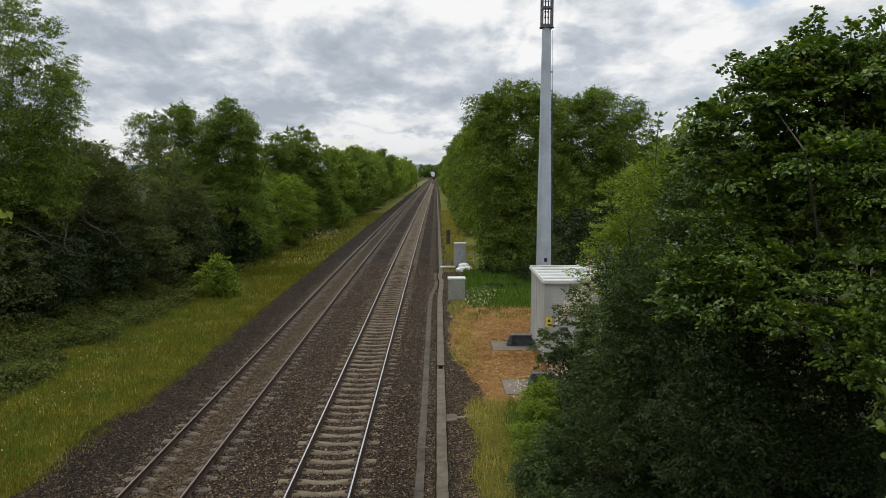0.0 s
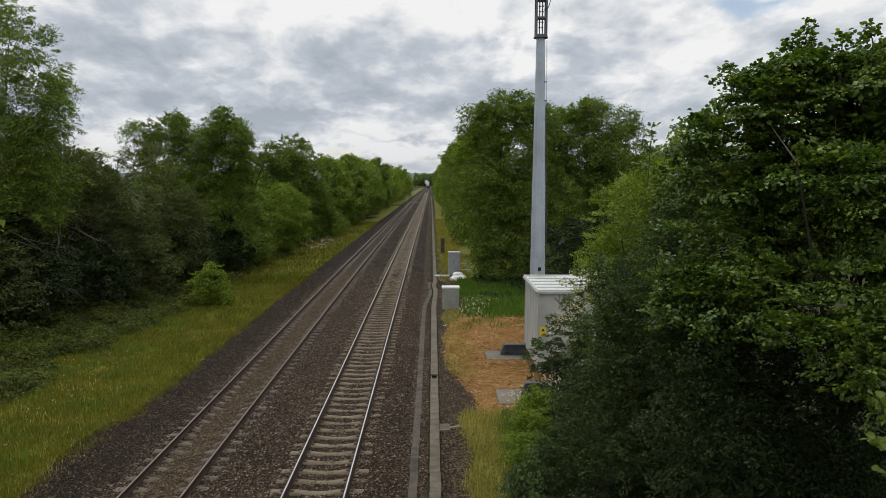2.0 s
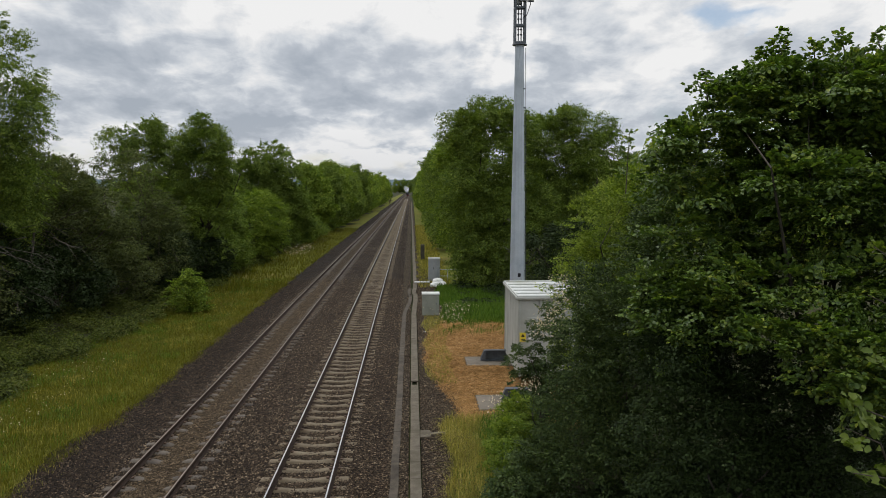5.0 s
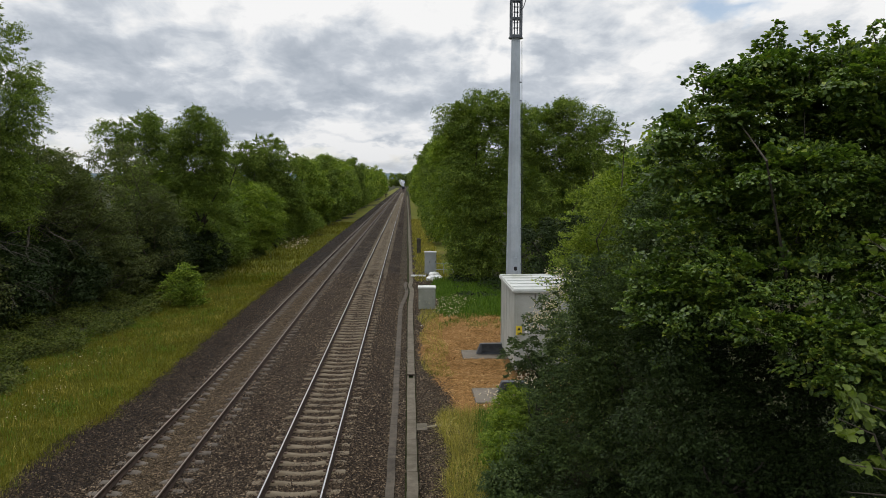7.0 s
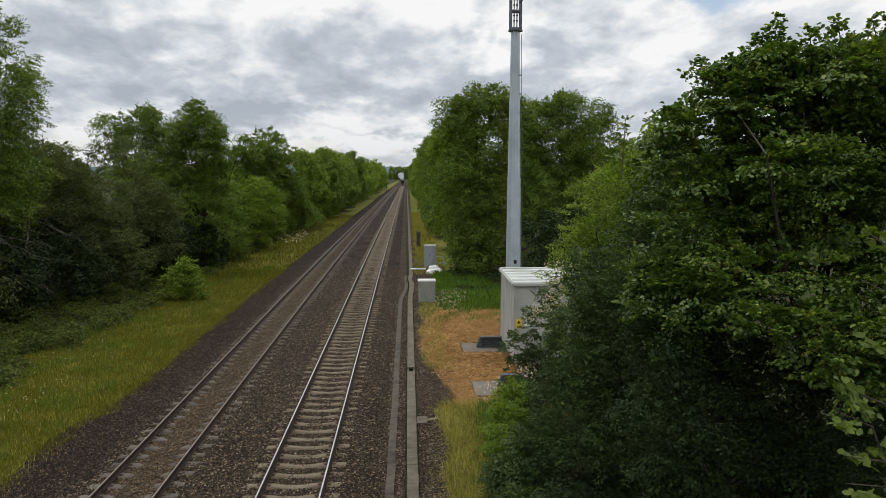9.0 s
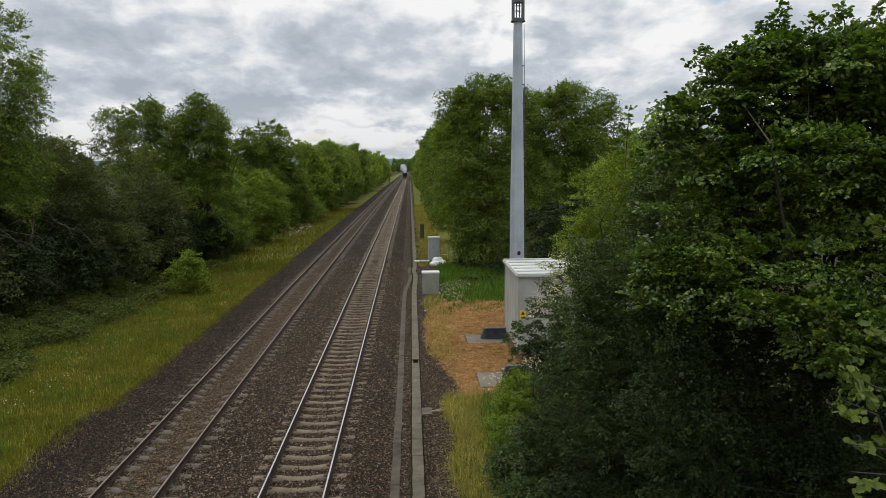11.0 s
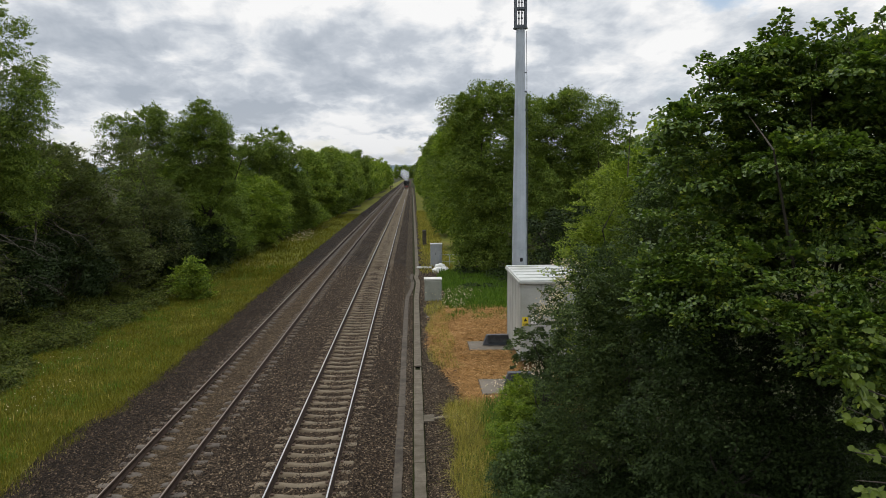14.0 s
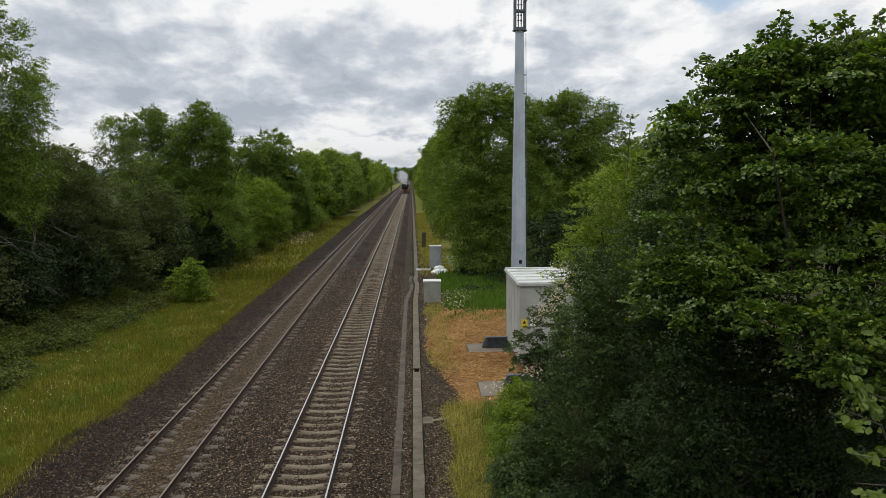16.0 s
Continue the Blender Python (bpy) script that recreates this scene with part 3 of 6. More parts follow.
def tree(name, base, envelopes, mat, label, seed, puffs=60, size=0.9, count=9000, L=0.28, W=0.16, trunk=0.22, flat=0.65, rich=False, category="tree", group="", tops=7, shell=0.55, bark="bark", droop=0.0, layered=0.0, sprays=None, shoots=(), bumps=0):
    rng = np.random.default_rng(seed)
    root = empty(name, (base[0], base[1], base[2] + sag(base[1])), label, category, group)
    env = [((c[0] - base[0], c[1] - base[1], c[2] - base[2]), r) for c, r in envelopes]
    for j in range(bumps):
        # smaller boughs that break the round outline
        c, r = env[j % len(env)]
        u = unit(rng.normal(size=3) + [0, 0, 0.7])
        env.append((tuple(np.array(c) + u * r * rng.uniform(0.85, 1.02)), tuple(np.array(r) * rng.uniform(0.16, 0.32))))
    P, N, C = crown_points(rng, env, puffs, size, count, flat, shell, layered)
    keep = P[:, 2] > 0.05
    P, N = P[keep], N[keep]
    H = np.cross(N, unit(rng.normal(size=P.shape)))
    if sprays:
        more = [crown_sprays(rng, env, sprays[0], sprays[1], sprays[2], L, sink=0.22 + droop)]
        for tip, ln in shoots:
            # upright leafy shoots above the crown
            foot = np.array([tip[0] - base[0], tip[1] - base[1], tip[2] - base[2] - ln])
            up = np.array([[rng.normal() * 0.3, rng.normal() * 0.2, 1.0]])
            for h in np.arange(0.0, 1.0, 0.16) + rng.uniform(-0.06, 0.06):
                a = rng.uniform(0, 6.28, 3)
                more.append(spray_points(rng, foot + up * ln * h + np.zeros((3, 1)), np.stack([np.cos(a), np.sin(a), np.full(3, 0.5)], 1), 0.44 * (1.1 - h * 0.8), 7, L, sink=0.1))
            bm = bmesh.new()
            bent_tube(bm, [Vector(foot) - Vector((0, 0, 0.3)), Vector(foot) + Vector(up[0]) * ln * 0.5, Vector(foot) + Vector(up[0]) * ln], [0.016, 0.011, 0.004], 5)
            part("shoot", bm, M["twig"], root)
        P, N, H = [np.concatenate([a] + [m[j] for m in more]) for j, a in enumerate((P, N, H))]
        keep = P[:, 2] > 0.05
        P, N, H = P[keep], N[keep], H[keep]
    finish("crown", leaves("crown", P, N, L, W, rng, rich, droop, H), M[mat], root)
    ends = C[rng.choice(len(C), min(tops, len(C)), replace=False)]
    limbs(root, M[bark], rng, [tuple(e) for e in ends if e[2] > 0.8], trunk)
    return root


def blades(name, P, h, w, rng, lean=0.35, plain=False):
    """Grass blades: a bent strip of two facets each, rooted at P."""
    n = len(P)
    a = rng.uniform(0, 2 * np.pi, n)
    s = np.stack([np.cos(a), np.sin(a), np.zeros(n)], 1)
    t = np.stack([-np.sin(a), np.cos(a), np.zeros(n)], 1)
    h = h * rng.uniform(0.5, 1.3, n)[:, None]
    w = w * rng.uniform(0.7, 1.3, n)[:, None]
    le = rng.normal(size=(n, 1)) * lean
    mid = P + [0, 0, 1] * h * 0.55 + t * h * le * 0.3
    if plain:
        tip = P + [0, 0, 1] * h + t * h * le
        V = np.stack([P - s * w / 2, P + s * w / 2, tip], 1).reshape(-1, 3)
        return fast_mesh(name, V, np.arange(n * 3).reshape(-1, 3))
    tip = P + [0, 0, 1] * h * (1 - np.minimum(np.abs(le) * 0.5, 0.6)) + t * h * le
    V = np.stack([P - s * w / 2, P + s * w / 2, mid + s * w * 0.4, tip, mid - s * w * 0.4], 1).reshape(-1, 3)
    i = np.arange(n)[:, None]
    F2 = np.concatenate([i * 5 + [0, 1, 2], i * 5 + [0, 2, 4], i * 5 + [4, 2, 3]], 1).reshape(-1, 3)
    return fast_mesh(name, V, F2)


def stalks(name, P, L, W, rng):
    """Flattened stalks lying in swirls."""
    n = len(P)
    swirl = np.array([noise.noise(Vector((p[0] * 0.9, p[1] * 0.9, 4.0))) for p in P]) * 6.0
    a = swirl + rng.normal(size=n) * 0.7
    d = np.stack([np.cos(a), np.sin(a), rng.normal(size=n) * 0.22], 1)
    s = np.stack([-np.sin(a), np.cos(a), rng.normal(size=n) * 0.4], 1)
    L = (L * rng.uniform(0.4, 1.3, n))[:, None]
    W = (W * rng.uniform(0.6, 1.4, n))[:, None]
    mid = P + [0, 0, 1] * L * 0.12
    V = np.stack([P - d * L / 2 - s * W / 2, P - d * L / 2 + s * W / 2, mid + s * W / 2, mid - s * W / 2, P + d * L / 2], 1).reshape(-1, 3)
    i = np.arange(n)[:, None]
    F = np.concatenate([i * 5 + [0, 1, 2], i * 5 + [0, 2, 3], i * 5 + [3, 2, 4]], 1).reshape(-1, 3)
    return fast_mesh(name, V, F)


def sweep(y):
    """The tracks' very slight drift to the west along the line."""
    d = max(0.0, y - 40.0)
    return -0.0027 * d * d / (d + 30.0)


def sag(y):
    """The line falls gently away from the bridge."""
    d = min(max(0.0, y - 40.0), 1200.0)
    return -0.0125 * d * d / (d + 30.0)

# ---- ground, ballast ----
XR, XL = -2.90, -6.85
GZ = -0.46


def height(x, y):
    """Lie of the land: level beside the line, a low bank far west and east."""
    z = GZ + sag(y)
    z += 0.10 * noise.noise(Vector((x * 0.25, y * 0.25, 0.0))) if (x < -10.4 or x > 3.5) else 0.0
    if x > 3.0 and y < 24:
        z += min((x - 3.0) * 0.35, 1.6) * min(max((24 - y) / 8.0, 0), 1)
    if x < -17:
        z += min((-17 - x) * 0.12, 0.8)
    return z


def grid_mesh(name, xs, ys, fn):
    V = [(x, y, fn(x, y)) for y in ys for x in xs]
    n = len(xs)
    F = [(j * n + i, j * n + i + 1, (j + 1) * n + i + 1, (j + 1) * n + i) for j in range(len(ys) - 1) for i in range(n - 1)]
    me = fast_mesh(name, V, F)
    return me


def build_ground():
    xs = [-3000, -900, -300, -120, -60, -40] + [-30 + 1.0 * i for i in range(61)] + [40, 60, 120, 300, 900, 3000]
    ys = [-600, -100, -30, -8] + [0 + 1.0 * i for i in range(80)] + [80 + 6 * i for i in range(40)] + [360, 450, 600, 900, 1240, 1500, 3000, 4200]
    me = grid_mesh("ground", xs, ys, height)
    ob = finish("ground", me, M["ground"])
    tagged(ob, "level grassy railway land running to the horizon", "ground", kind="structure")
    # verge strips: brighter turf
    for name, x0, x1, y0, y1 in (("verge_west", -17.2, -9.6, 6, 420), ("verge_east", 0.35, 5.5, 36, 420)):
        n = 14
        xs = [x0 + (x1 - x0) * i / n for i in range(n + 1)]
        ys = [y0 + i * 1.0 for i in range(int(min(y1, 90) - y0) + 1)] + [100 + 20 * i for i in range(50)]

        def fn(x, y):
            e = min(x - x0, x1 - x)
            return height(x, y) + (0.03 if e > 0.3 else -0.05)
        ob = finish(name, grid_mesh(name, xs, ys, fn), M["verge"])
        tagged(ob, "rough mown grass verge beside the ballast", "grass", kind="structure")


def ballast_z(x, y):
    """Cross-section of the ballast bed with its shoulders."""
    prof = [(-10.6, -0.50), (-9.9, -0.40), (-9.0, -0.29), (-8.25, -0.195), (-7.75, -0.19), (-7.45, -0.225), (-6.25, -0.225), (-5.95, -0.19), (-5.4, -0.195), (-4.9, -0.29), (-4.35, -0.195), (-3.75, -0.188), (-3.5, -0.235), (-2.3, -0.235), (-2.05, -0.188), (-1.5, -0.195), (-0.95, -0.35), (-0.64, -0.40), (-0.38, -0.41), (-0.14, -0.39), (-0.08, -0.62), (0.22, -0.62), (0.28, -0.39), (1.6, -0.385), (2.2, -0.43), (2.6, -0.56)]
    u = x - sweep(y)
    if u < -9.0:
        # the shoulder runs wider beside the bridge
        u = -9.0 + (u + 9.0) / (1 + 0.42 * min(max((29 - y) / 9.0, 0), 1))
    fall = sag(y)
    for (a, za), (b, zb) in zip(prof, prof[1:]):
        if a <= u <= b:
            z = za + (zb - za) * (u - a) / (b - a)
            return z + fall + 0.018 * noise.noise(Vector((x * 2.3, y * 2.3, 0)))
    return -0.6 + fall


def build_ballast():
    for name, u0, u1, mat, label in (("ballast_bed", -11.3, -0.75, "ballast", "dark brown stone ballast under two railway tracks"), ("cess", -0.75, 2.6, "cess", "grey gravel cess path beside the track")):
        n = int((u1 - u0) / 0.14)
        ys = [-60, -30, -10, 0] + [8 + 0.3 * i for i in range(140)] + [50 + 1.0 * i for i in range(60)] + [110 + 12 * i for i in range(90)]
        if name == "cess":
            ys = [y for y in ys if y < 440]
        us = [u0 + (u1 - u0) * i / n for i in range(n + 1)]
        V = []
        for y in ys:
            for i, u in enumerate(us):
                x = u + sweep(y)
                wob = 0.35 * noise.noise(Vector((0, y * 0.5, 7.0))) if i in (0, n) else 0.0
                if name == "cess" and i == n:
                    x += min(0, -0.9 * min(max((y - 30) / 8, 0), 1))
                if name == "cess" and u > 0.45:
                    # the path narrows to the trough's edge further on
                    x = sweep(y) + 0.45 + (x - sweep(y) - 0.45) * (1 - 0.85 * min(max((y - 50) / 25, 0), 1))
                V.append((x + (wob if not (name == "ballast_bed" and i == n) and not (name == "cess" and i == 0) else 0), y, ballast_z(x, y)))
        k = len(us)
        F = [(j * k + i, j * k + i + 1, (j + 1) * k + i + 1, (j + 1) * k + i) for j in range(len(ys) - 1) for i in range(k - 1)]
        ob = finish(name, fast_mesh(name, V, F), M[mat])
        tagged(ob, label, "ballast", kind="structure")


build_ground()
build_ballast()


def build_stones():
    rng = np.random.default_rng(11)
    n = 190000
    y = 14 + 46 * rng.random(n) ** 1.7
    x = rng.uniform(-10.7, 1.9, n)
    keep = (np.abs(x - 0.07) > 0.2) & (np.abs(x + 0.51) > 0.13)
    x, y = x[keep], y[keep]
    z = np.array([ballast_z(a, b) for a, b in zip(x, y)])
    P = np.stack([x, y, z + 0.008], 1)
    R = rng.uniform(0.014, 0.038, len(P))
    octa = np.array([(1, 0, 0), (-1, 0, 0), (0, 1, 0), (0, -1, 0), (0, 0, 1), (0, 0, -1)], float)
    F8 = np.array([(0, 2, 4), (2, 1, 4), (1, 3, 4), (3, 0, 4)])
    J = octa[None] * rng.uniform(0.6, 1.35, (len(P), 6, 1)) + rng.normal(size=(len(P), 6, 3)) * 0.22
    a = rng.uniform(0, 6.28, len(P))
    ca, sa = np.cos(a)[:, None], np.sin(a)[:, None]
    J = np.stack([J[..., 0] * ca - J[..., 1] * sa, J[..., 0] * sa + J[..., 1] * ca, J[..., 2] * 0.75], -1)
    V = (P[:, None] + J * R[:, None, None]).reshape(-1, 3)
    F = (np.arange(len(P))[:, None, None] * 6 + F8[None]).reshape(-1, 3)
    ob = finish("loose_stones", fast_mesh("loose_stones", V, F), M["stones"])
    tagged(ob, "loose brown and grey ballast stones", "stones", kind="stuff")


build_stones()

# ---- tracks ----
RAIL = [(-0.07, -0.172), (0.07, -0.172), (0.07, -0.162), (0.012, -0.145), (0.010, -0.045), (0.036, -0.032), (0.036, -0.010), (0.019, 0.0), (-0.019, 0.0), (-0.036, -0.010), (-0.036, -0.032), (-0.010, -0.045), (-0.012, -0.145), (-0.07, -0.162)]


def build_rail(parent, x0, head):
    ys = [-60, -30, 0] + [6 + 3 * i for i in range(40)] + [126 + 12 * i for i in range(90)]
    k = len(RAIL)
    V = [(x0 + sweep(y) + a, y, b + sag(y)) for y in ys for a, b in RAIL]
    F = [(j * k + i, j * k + (i + 1) % k, (j + 1) * k + (i + 1) % k, (j + 1) * k + i) for j in range(len(ys) - 1) for i in range(k)]
    me = fast_mesh("rail", V, F)
    ob = finish("rail", me, M["rail_side"], parent)
    me.materials.append(head)
    idx = np.array([1 if i % k == 7 else 0 for i in range(len(F))], np.int32)
    me.polygons.foreach_set("material_index", idx)
    return ob


def sleeper_mesh(name, length=2.42, dish=0.045):
    """A concrete sleeper: wide seats, dished and narrowed middle, sloping sides."""
    xs = [-length / 2, -length / 2 + 0.06, -0.95, -0.5, -0.2, 0.2, 0.5, 0.95, length / 2 - 0.06, length / 2]
    V, F = [], []
    for i, x in enumerate(xs):
        mid = max(0.0, 1 - abs(x) / 0.55)
        top = -0.178 - dish * min(1, mid * 1.6) - (0.05 if i in (0, 9) else 0)
        w = 0.115 - 0.02 * mid
        V += [(x, -w - 0.03, -0.34), (x, -w, top), (x, w, top), (x, w + 0.03, -0.34)]
    for i in range(len(xs) - 1):
        for a in range(3):
            F.append((i * 4 + a, i * 4 + a + 1, i * 4 + a + 5, i * 4 + a + 4))
    F += [(0, 1, 2, 3), (39, 38, 37, 36)]
    return fast_mesh(name, V, [tuple(reversed(f)) for f in F])


def build_track(x0, label, head, mat, y_first, dish, drop):
    root = empty("railway_track", (0, 0, 0), label, "railway track", "pair of railway tracks")
    for s in (-0.7525, 0.7525):
        build_rail(root, x0 + s, head)
    me = sleeper_mesh("sleeper", 2.42, dish)
    me.materials.append(mat)
    ys = [y_first + 0.65 * i for i in range(-60, 800)]
    near = [y for y in ys if y < 110]
    rng = np.random.default_rng(int(-x0 * 100))
    for y in near:
        ob = new("sleeper", me)
        ob.parent = root
        ob.location = (x0 + sweep(y) + rng.normal() * 0.012, y + rng.normal() * 0.012, sag(y) - drop + rng.normal() * 0.006)
        ob.rotation_euler = (0, 0, rng.normal() * 0.006)
    co = np.array([v.co for v in me.vertices])
    fa = [tuple(p.vertices) for p in me.polygons]
    far = [y for y in ys if y >= 110]
    V = np.concatenate([co + [x0 + sweep(y), y, sag(y) - drop] for y in far])
    F = np.concatenate([np.array(fa) + i * len(co) for i in range(len(far))])
    ob = finish("far_sleepers", fast_mesh("far_sleepers", V, F), mat, root)
    ob["kind"] = "stuff"
    # rail clips and pads on each sleeper near the bridge
    bm = bmesh.new()
    for s in (-0.13, 0.13):
        box(bm, s * 0.92, 0, -0.155, 0.07, 0.11, 0.05, bevel=0.015)
        tube(bm, (s * 1.2, -0.05, -0.145), (s * 1.2, 0.05, -0.145), 0.014, seg=6)
    clip = bpy.data.meshes.new("rail_clip")
    bm.to_mesh(clip)
    bm.free()
    co = np.array([v.co for v in clip.vertices])
    clip_faces = [tuple(p.vertices) for p in clip.polygons]
    bpy.data.meshes.remove(clip)
    V, F = [], []
    for y in [y for y in ys if y < 60]:
        for s in (-0.7525, 0.7525):
            o = len(V)
            V += [tuple(c) for c in co + [x0 + s + sweep(y), y, sag(y) - drop * 0.5]]
            F += [tuple(o + i for i in f) for f in clip_faces]
    m2 = bpy.data.meshes.new("rail_clips")
    m2.from_pydata(V, [], F)
    ob = finish("rail_clips", m2, M["clip"], root)
    ob["kind"] = "stuff"
    return root


build_track(XR, "running track with shiny rails and pale concrete sleepers", M["rail_head"], M["concrete"], 18.004, 0.042, 0.0)
build_track(XL, "second running track with duller rails and dirty sleepers", M["rail_head_dull"], M["concrete_dark"], 18.2, 0.09, -0.006)

# ---- cable troughs ----


def trough_x(y, base, shift):
    u = min(max((y - 44) / 7.0, 0), 1)
    v = min(max((y - 52) / 4.0, 0), 1)
    return base + sweep(y) * (1 if y > 60 else (y - 40) / 20 if y > 40 else 0) + shift * u * u * (3 - 2 * u) - 0.10 * math.sin(math.pi * v)


def build_trough(label, mat, base, shift, width, y0, y1, step, top, missing, jitter, seed):
    rng = np.random.default_rng(seed)
    root = empty("cable_trough", (base, y0, top), label, "cable trough", "lineside cable troughs")
    bm = bmesh.new()
    box(bm, 0, 0, -0.03, width, step - 0.006, 0.06, bevel=0.005)
    lid = bpy.data.meshes.new("lid")
    bm.to_mesh(lid)
    bm.free()
    lid.materials.append(M[mat])
    n = int((y1 - y0) / step)
    walls = bmesh.new()
    for i in range(n):
        y = y0 + (i + 0.5) * step
        x = trough_x(y, base, shift) - base
        ang = math.atan2(trough_x(y + 0.3, base, shift) - trough_x(y - 0.3, base, shift), 0.6)
        for s in (-1, 1):
            box(walls, 0, 0, -0.16, 0.045, step, 0.2, m=Matrix.Translation((x, y - y0, sag(y))) @ Matrix.Rotation(-ang, 4, "Z") @ Matrix.Translation((s * (width / 2 - 0.03), 0, 0)))
        if abs(y - missing) < step * 0.5:
            continue
        ob = new("lid", lid)
        ob.parent = root
        ob.location = (x + rng.normal() * jitter, y - y0, sag(y) + rng.normal() * jitter * 0.6)
        ob.rotation_euler = (rng.normal() * jitter * 0.5, rng.normal() * jitter, -ang + rng.normal() * jitter)
    part("channel", walls, M[mat], root)
    return root


build_trough("pale concrete cable trough with one lid missing", "trough", 0.07, 0.13, 0.30, -8.94, 200.0, 0.62, -0.34, 29.45, 0.004, 5)
build_trough("older sunken concrete cable trough with uneven lids", "trough_old", -0.51, 0.36, 0.23, -8.8, 56.0, 0.95, -0.365, -1, 0.006, 6)


def build_far_trough():
    ys = [200.0 + 10 * i for i in range(22)]
    me = grid_mesh("far_trough", [-0.15, -0.149, 0.149, 0.15], ys, lambda x, y: sag(y) - (0.34 if abs(x) < 0.1495 else 0.55))
    for v in me.vertices:
        v.co.x += trough_x(v.co.y, 0.07, 0.13)
    tagged(finish("cable_trough", me, M["trough"]), "pale concrete cable trough running on along the line", "cable trough", "lineside cable troughs")


build_far_trough()


def build_spur():
    root = empty("cable_trough", (0.22, 23.0, -0.36), "short concrete trough spur turning off across the gravel", "cable trough", "lineside cable troughs")
    bm = bmesh.new()
    box(bm, 0.18, 0.2, -0.01, 0.34, 0.62, 0.07, bevel=0.01)
    part("junction_lid", bm, M["trough"], root)
    for i in range(3):
        bm = bmesh.new()
        box(bm, 0, 0, 0, 0.36, 0.16, 0.06, bevel=0.01, m=Matrix.Translation((0.5 + 0.34 * i, 0.28 + 0.12 * i, -0.02 - 0.006 * i)) @ Matrix.Rotation(0.34, 4, "Z"))
        part("lid", bm, M["slab"], root)


build_spur()

# ---- lineside equipment ----


def build_equipment_building():
    x0, x1, y0, y1, z0, z1 = 4.20, 8.2, 28.85, 33.1, -0.05, 3.22
    root = empty("equipment_building", (x0, y0, GZ), "off-white ribbed steel equipment cabin on steel beams", "equipment cabin")
    ox, oy, oz = x0, y0, GZ
    w, d, h = x1 - x0, y1 - y0, z1 - z0
    zb = z0 - oz
    boxed("body", M["cabinet"], root, (w / 2, d / 2, zb + h / 2 - 0.04, w - 0.12, d - 0.12, h - 0.08), bevel=0.01)
    # ribbed wall panels on the two seen sides
    n = 5
    for i in range(n):
        a = d * i / n
        boxed("panel", M["cabinet"], root, (0.015, a + d / n / 2, zb + h / 2 - 0.06, 0.035, d / n - 0.09, h - 0.2), bevel=0.012)
    for i in range(5):
        a = w * i / 5
        boxed("panel", M["cabinet"], root, (a + w / 10, 0.015, zb + h / 2 - 0.06, w / 5 - 0.05, 0.035, h - 0.2), bevel=0.012)
    for px, py in ((0.02, 0.02), (0.02, d - 0.02), (w - 0.02, 0.02)):
        boxed("corner_post", M["cabinet"], root, (px, py, zb + h / 2 - 0.05, 0.10, 0.10, h - 0.1), bevel=0.015)
    # roof with raised seams
    boxed("roof", M["roof_paint"], root, (w / 2, d / 2, zb + h - 0.03, w + 0.16, d + 0.16, 0.10), bevel=0.02)
    for i in range(5):
        boxed("roof_seam", M["roof_paint"], root, (w / 2, d * (i + 0.5) / 5, zb + h + 0.04, w + 0.1, 0.06, 0.05), bevel=0.012)
    boxed("gutter", M["cabinet"], root, (w / 2, -0.09, zb + h - 0.09, w + 0.16, 0.06, 0.10), (-0.09, d / 2, zb + h - 0.09, 0.06, d + 0.16, 0.10), bevel=0.012)
    # door leaf and warning sign on the front
    boxed("door", M["cabinet"], root, (0.75, -0.012, zb + 1.35, 0.85, 0.03, 2.1), bevel=0.01)
    sign = boxed("warning_sign", M["yellow"], root, (0.16, -0.045, zb + 1.62, 0.24, 0.01, 0.36), label="yellow electrical warning sign")
    bm = bmesh.new()
    tube(bm, (0.16, -0.052, zb + 1.67), (0.16, -0.056, zb + 1.67), 0.085, seg=3)
    part("triangle", bm, M["black"], sign)
    boxed("text_bar", M["black"], sign, (0.16, -0.053, zb + 1.52, 0.17, 0.004, 0.03), (0.16, -0.053, zb + 1.47, 0.14, 0.004, 0.02))
    boxed("notice", M["white"], root, (0.50, -0.045, zb + 1.67, 0.22, 0.01, 0.28), label="white notice plate")


def build_beam(x, y, length, label):
    """A steel channel on its side, closed by a sloping gusset, lying on a pad."""
    root = empty("support_beam", (x, y, -0.33), label, "steel beam", "cabin support beams")
    boxed("web", M["galv_dark"], root, (length / 2, 0.12, 0.24, length, 0.02, 0.44))
    boxed("flange", M["galv_dark"], root, (length / 2, 0.0, 0.47, length, 0.26, 0.025))
    boxed("flange", M["galv_dark"], root, (length / 2, 0.0, 0.02, length, 0.26, 0.025))
    bm = bmesh.new()
    vs = [bm.verts.new(p) for p in ((-0.22, -0.13, 0.03), (0.02, -0.13, 0.03), (0.02, -0.13, 0.47), (-0.05, -0.13, 0.47), (-0.22, 0.13, 0.03), (0.02, 0.13, 0.03), (0.02, 0.13, 0.47), (-0.05, 0.13, 0.47))]
    for f in ((0, 1, 2, 3), (7, 6, 5, 4), (0, 3, 7, 4), (3, 2, 6, 7), (1, 5, 6, 2), (0, 4, 5, 1)):
        bm.faces.new([vs[i] for i in f])
    part("end_plate", bm, M["galv_dark"], root)
    boxed("stiffener", M["galv"], root, (length * 0.75, -0.02, 0.245, 0.02, 0.2, 0.42))


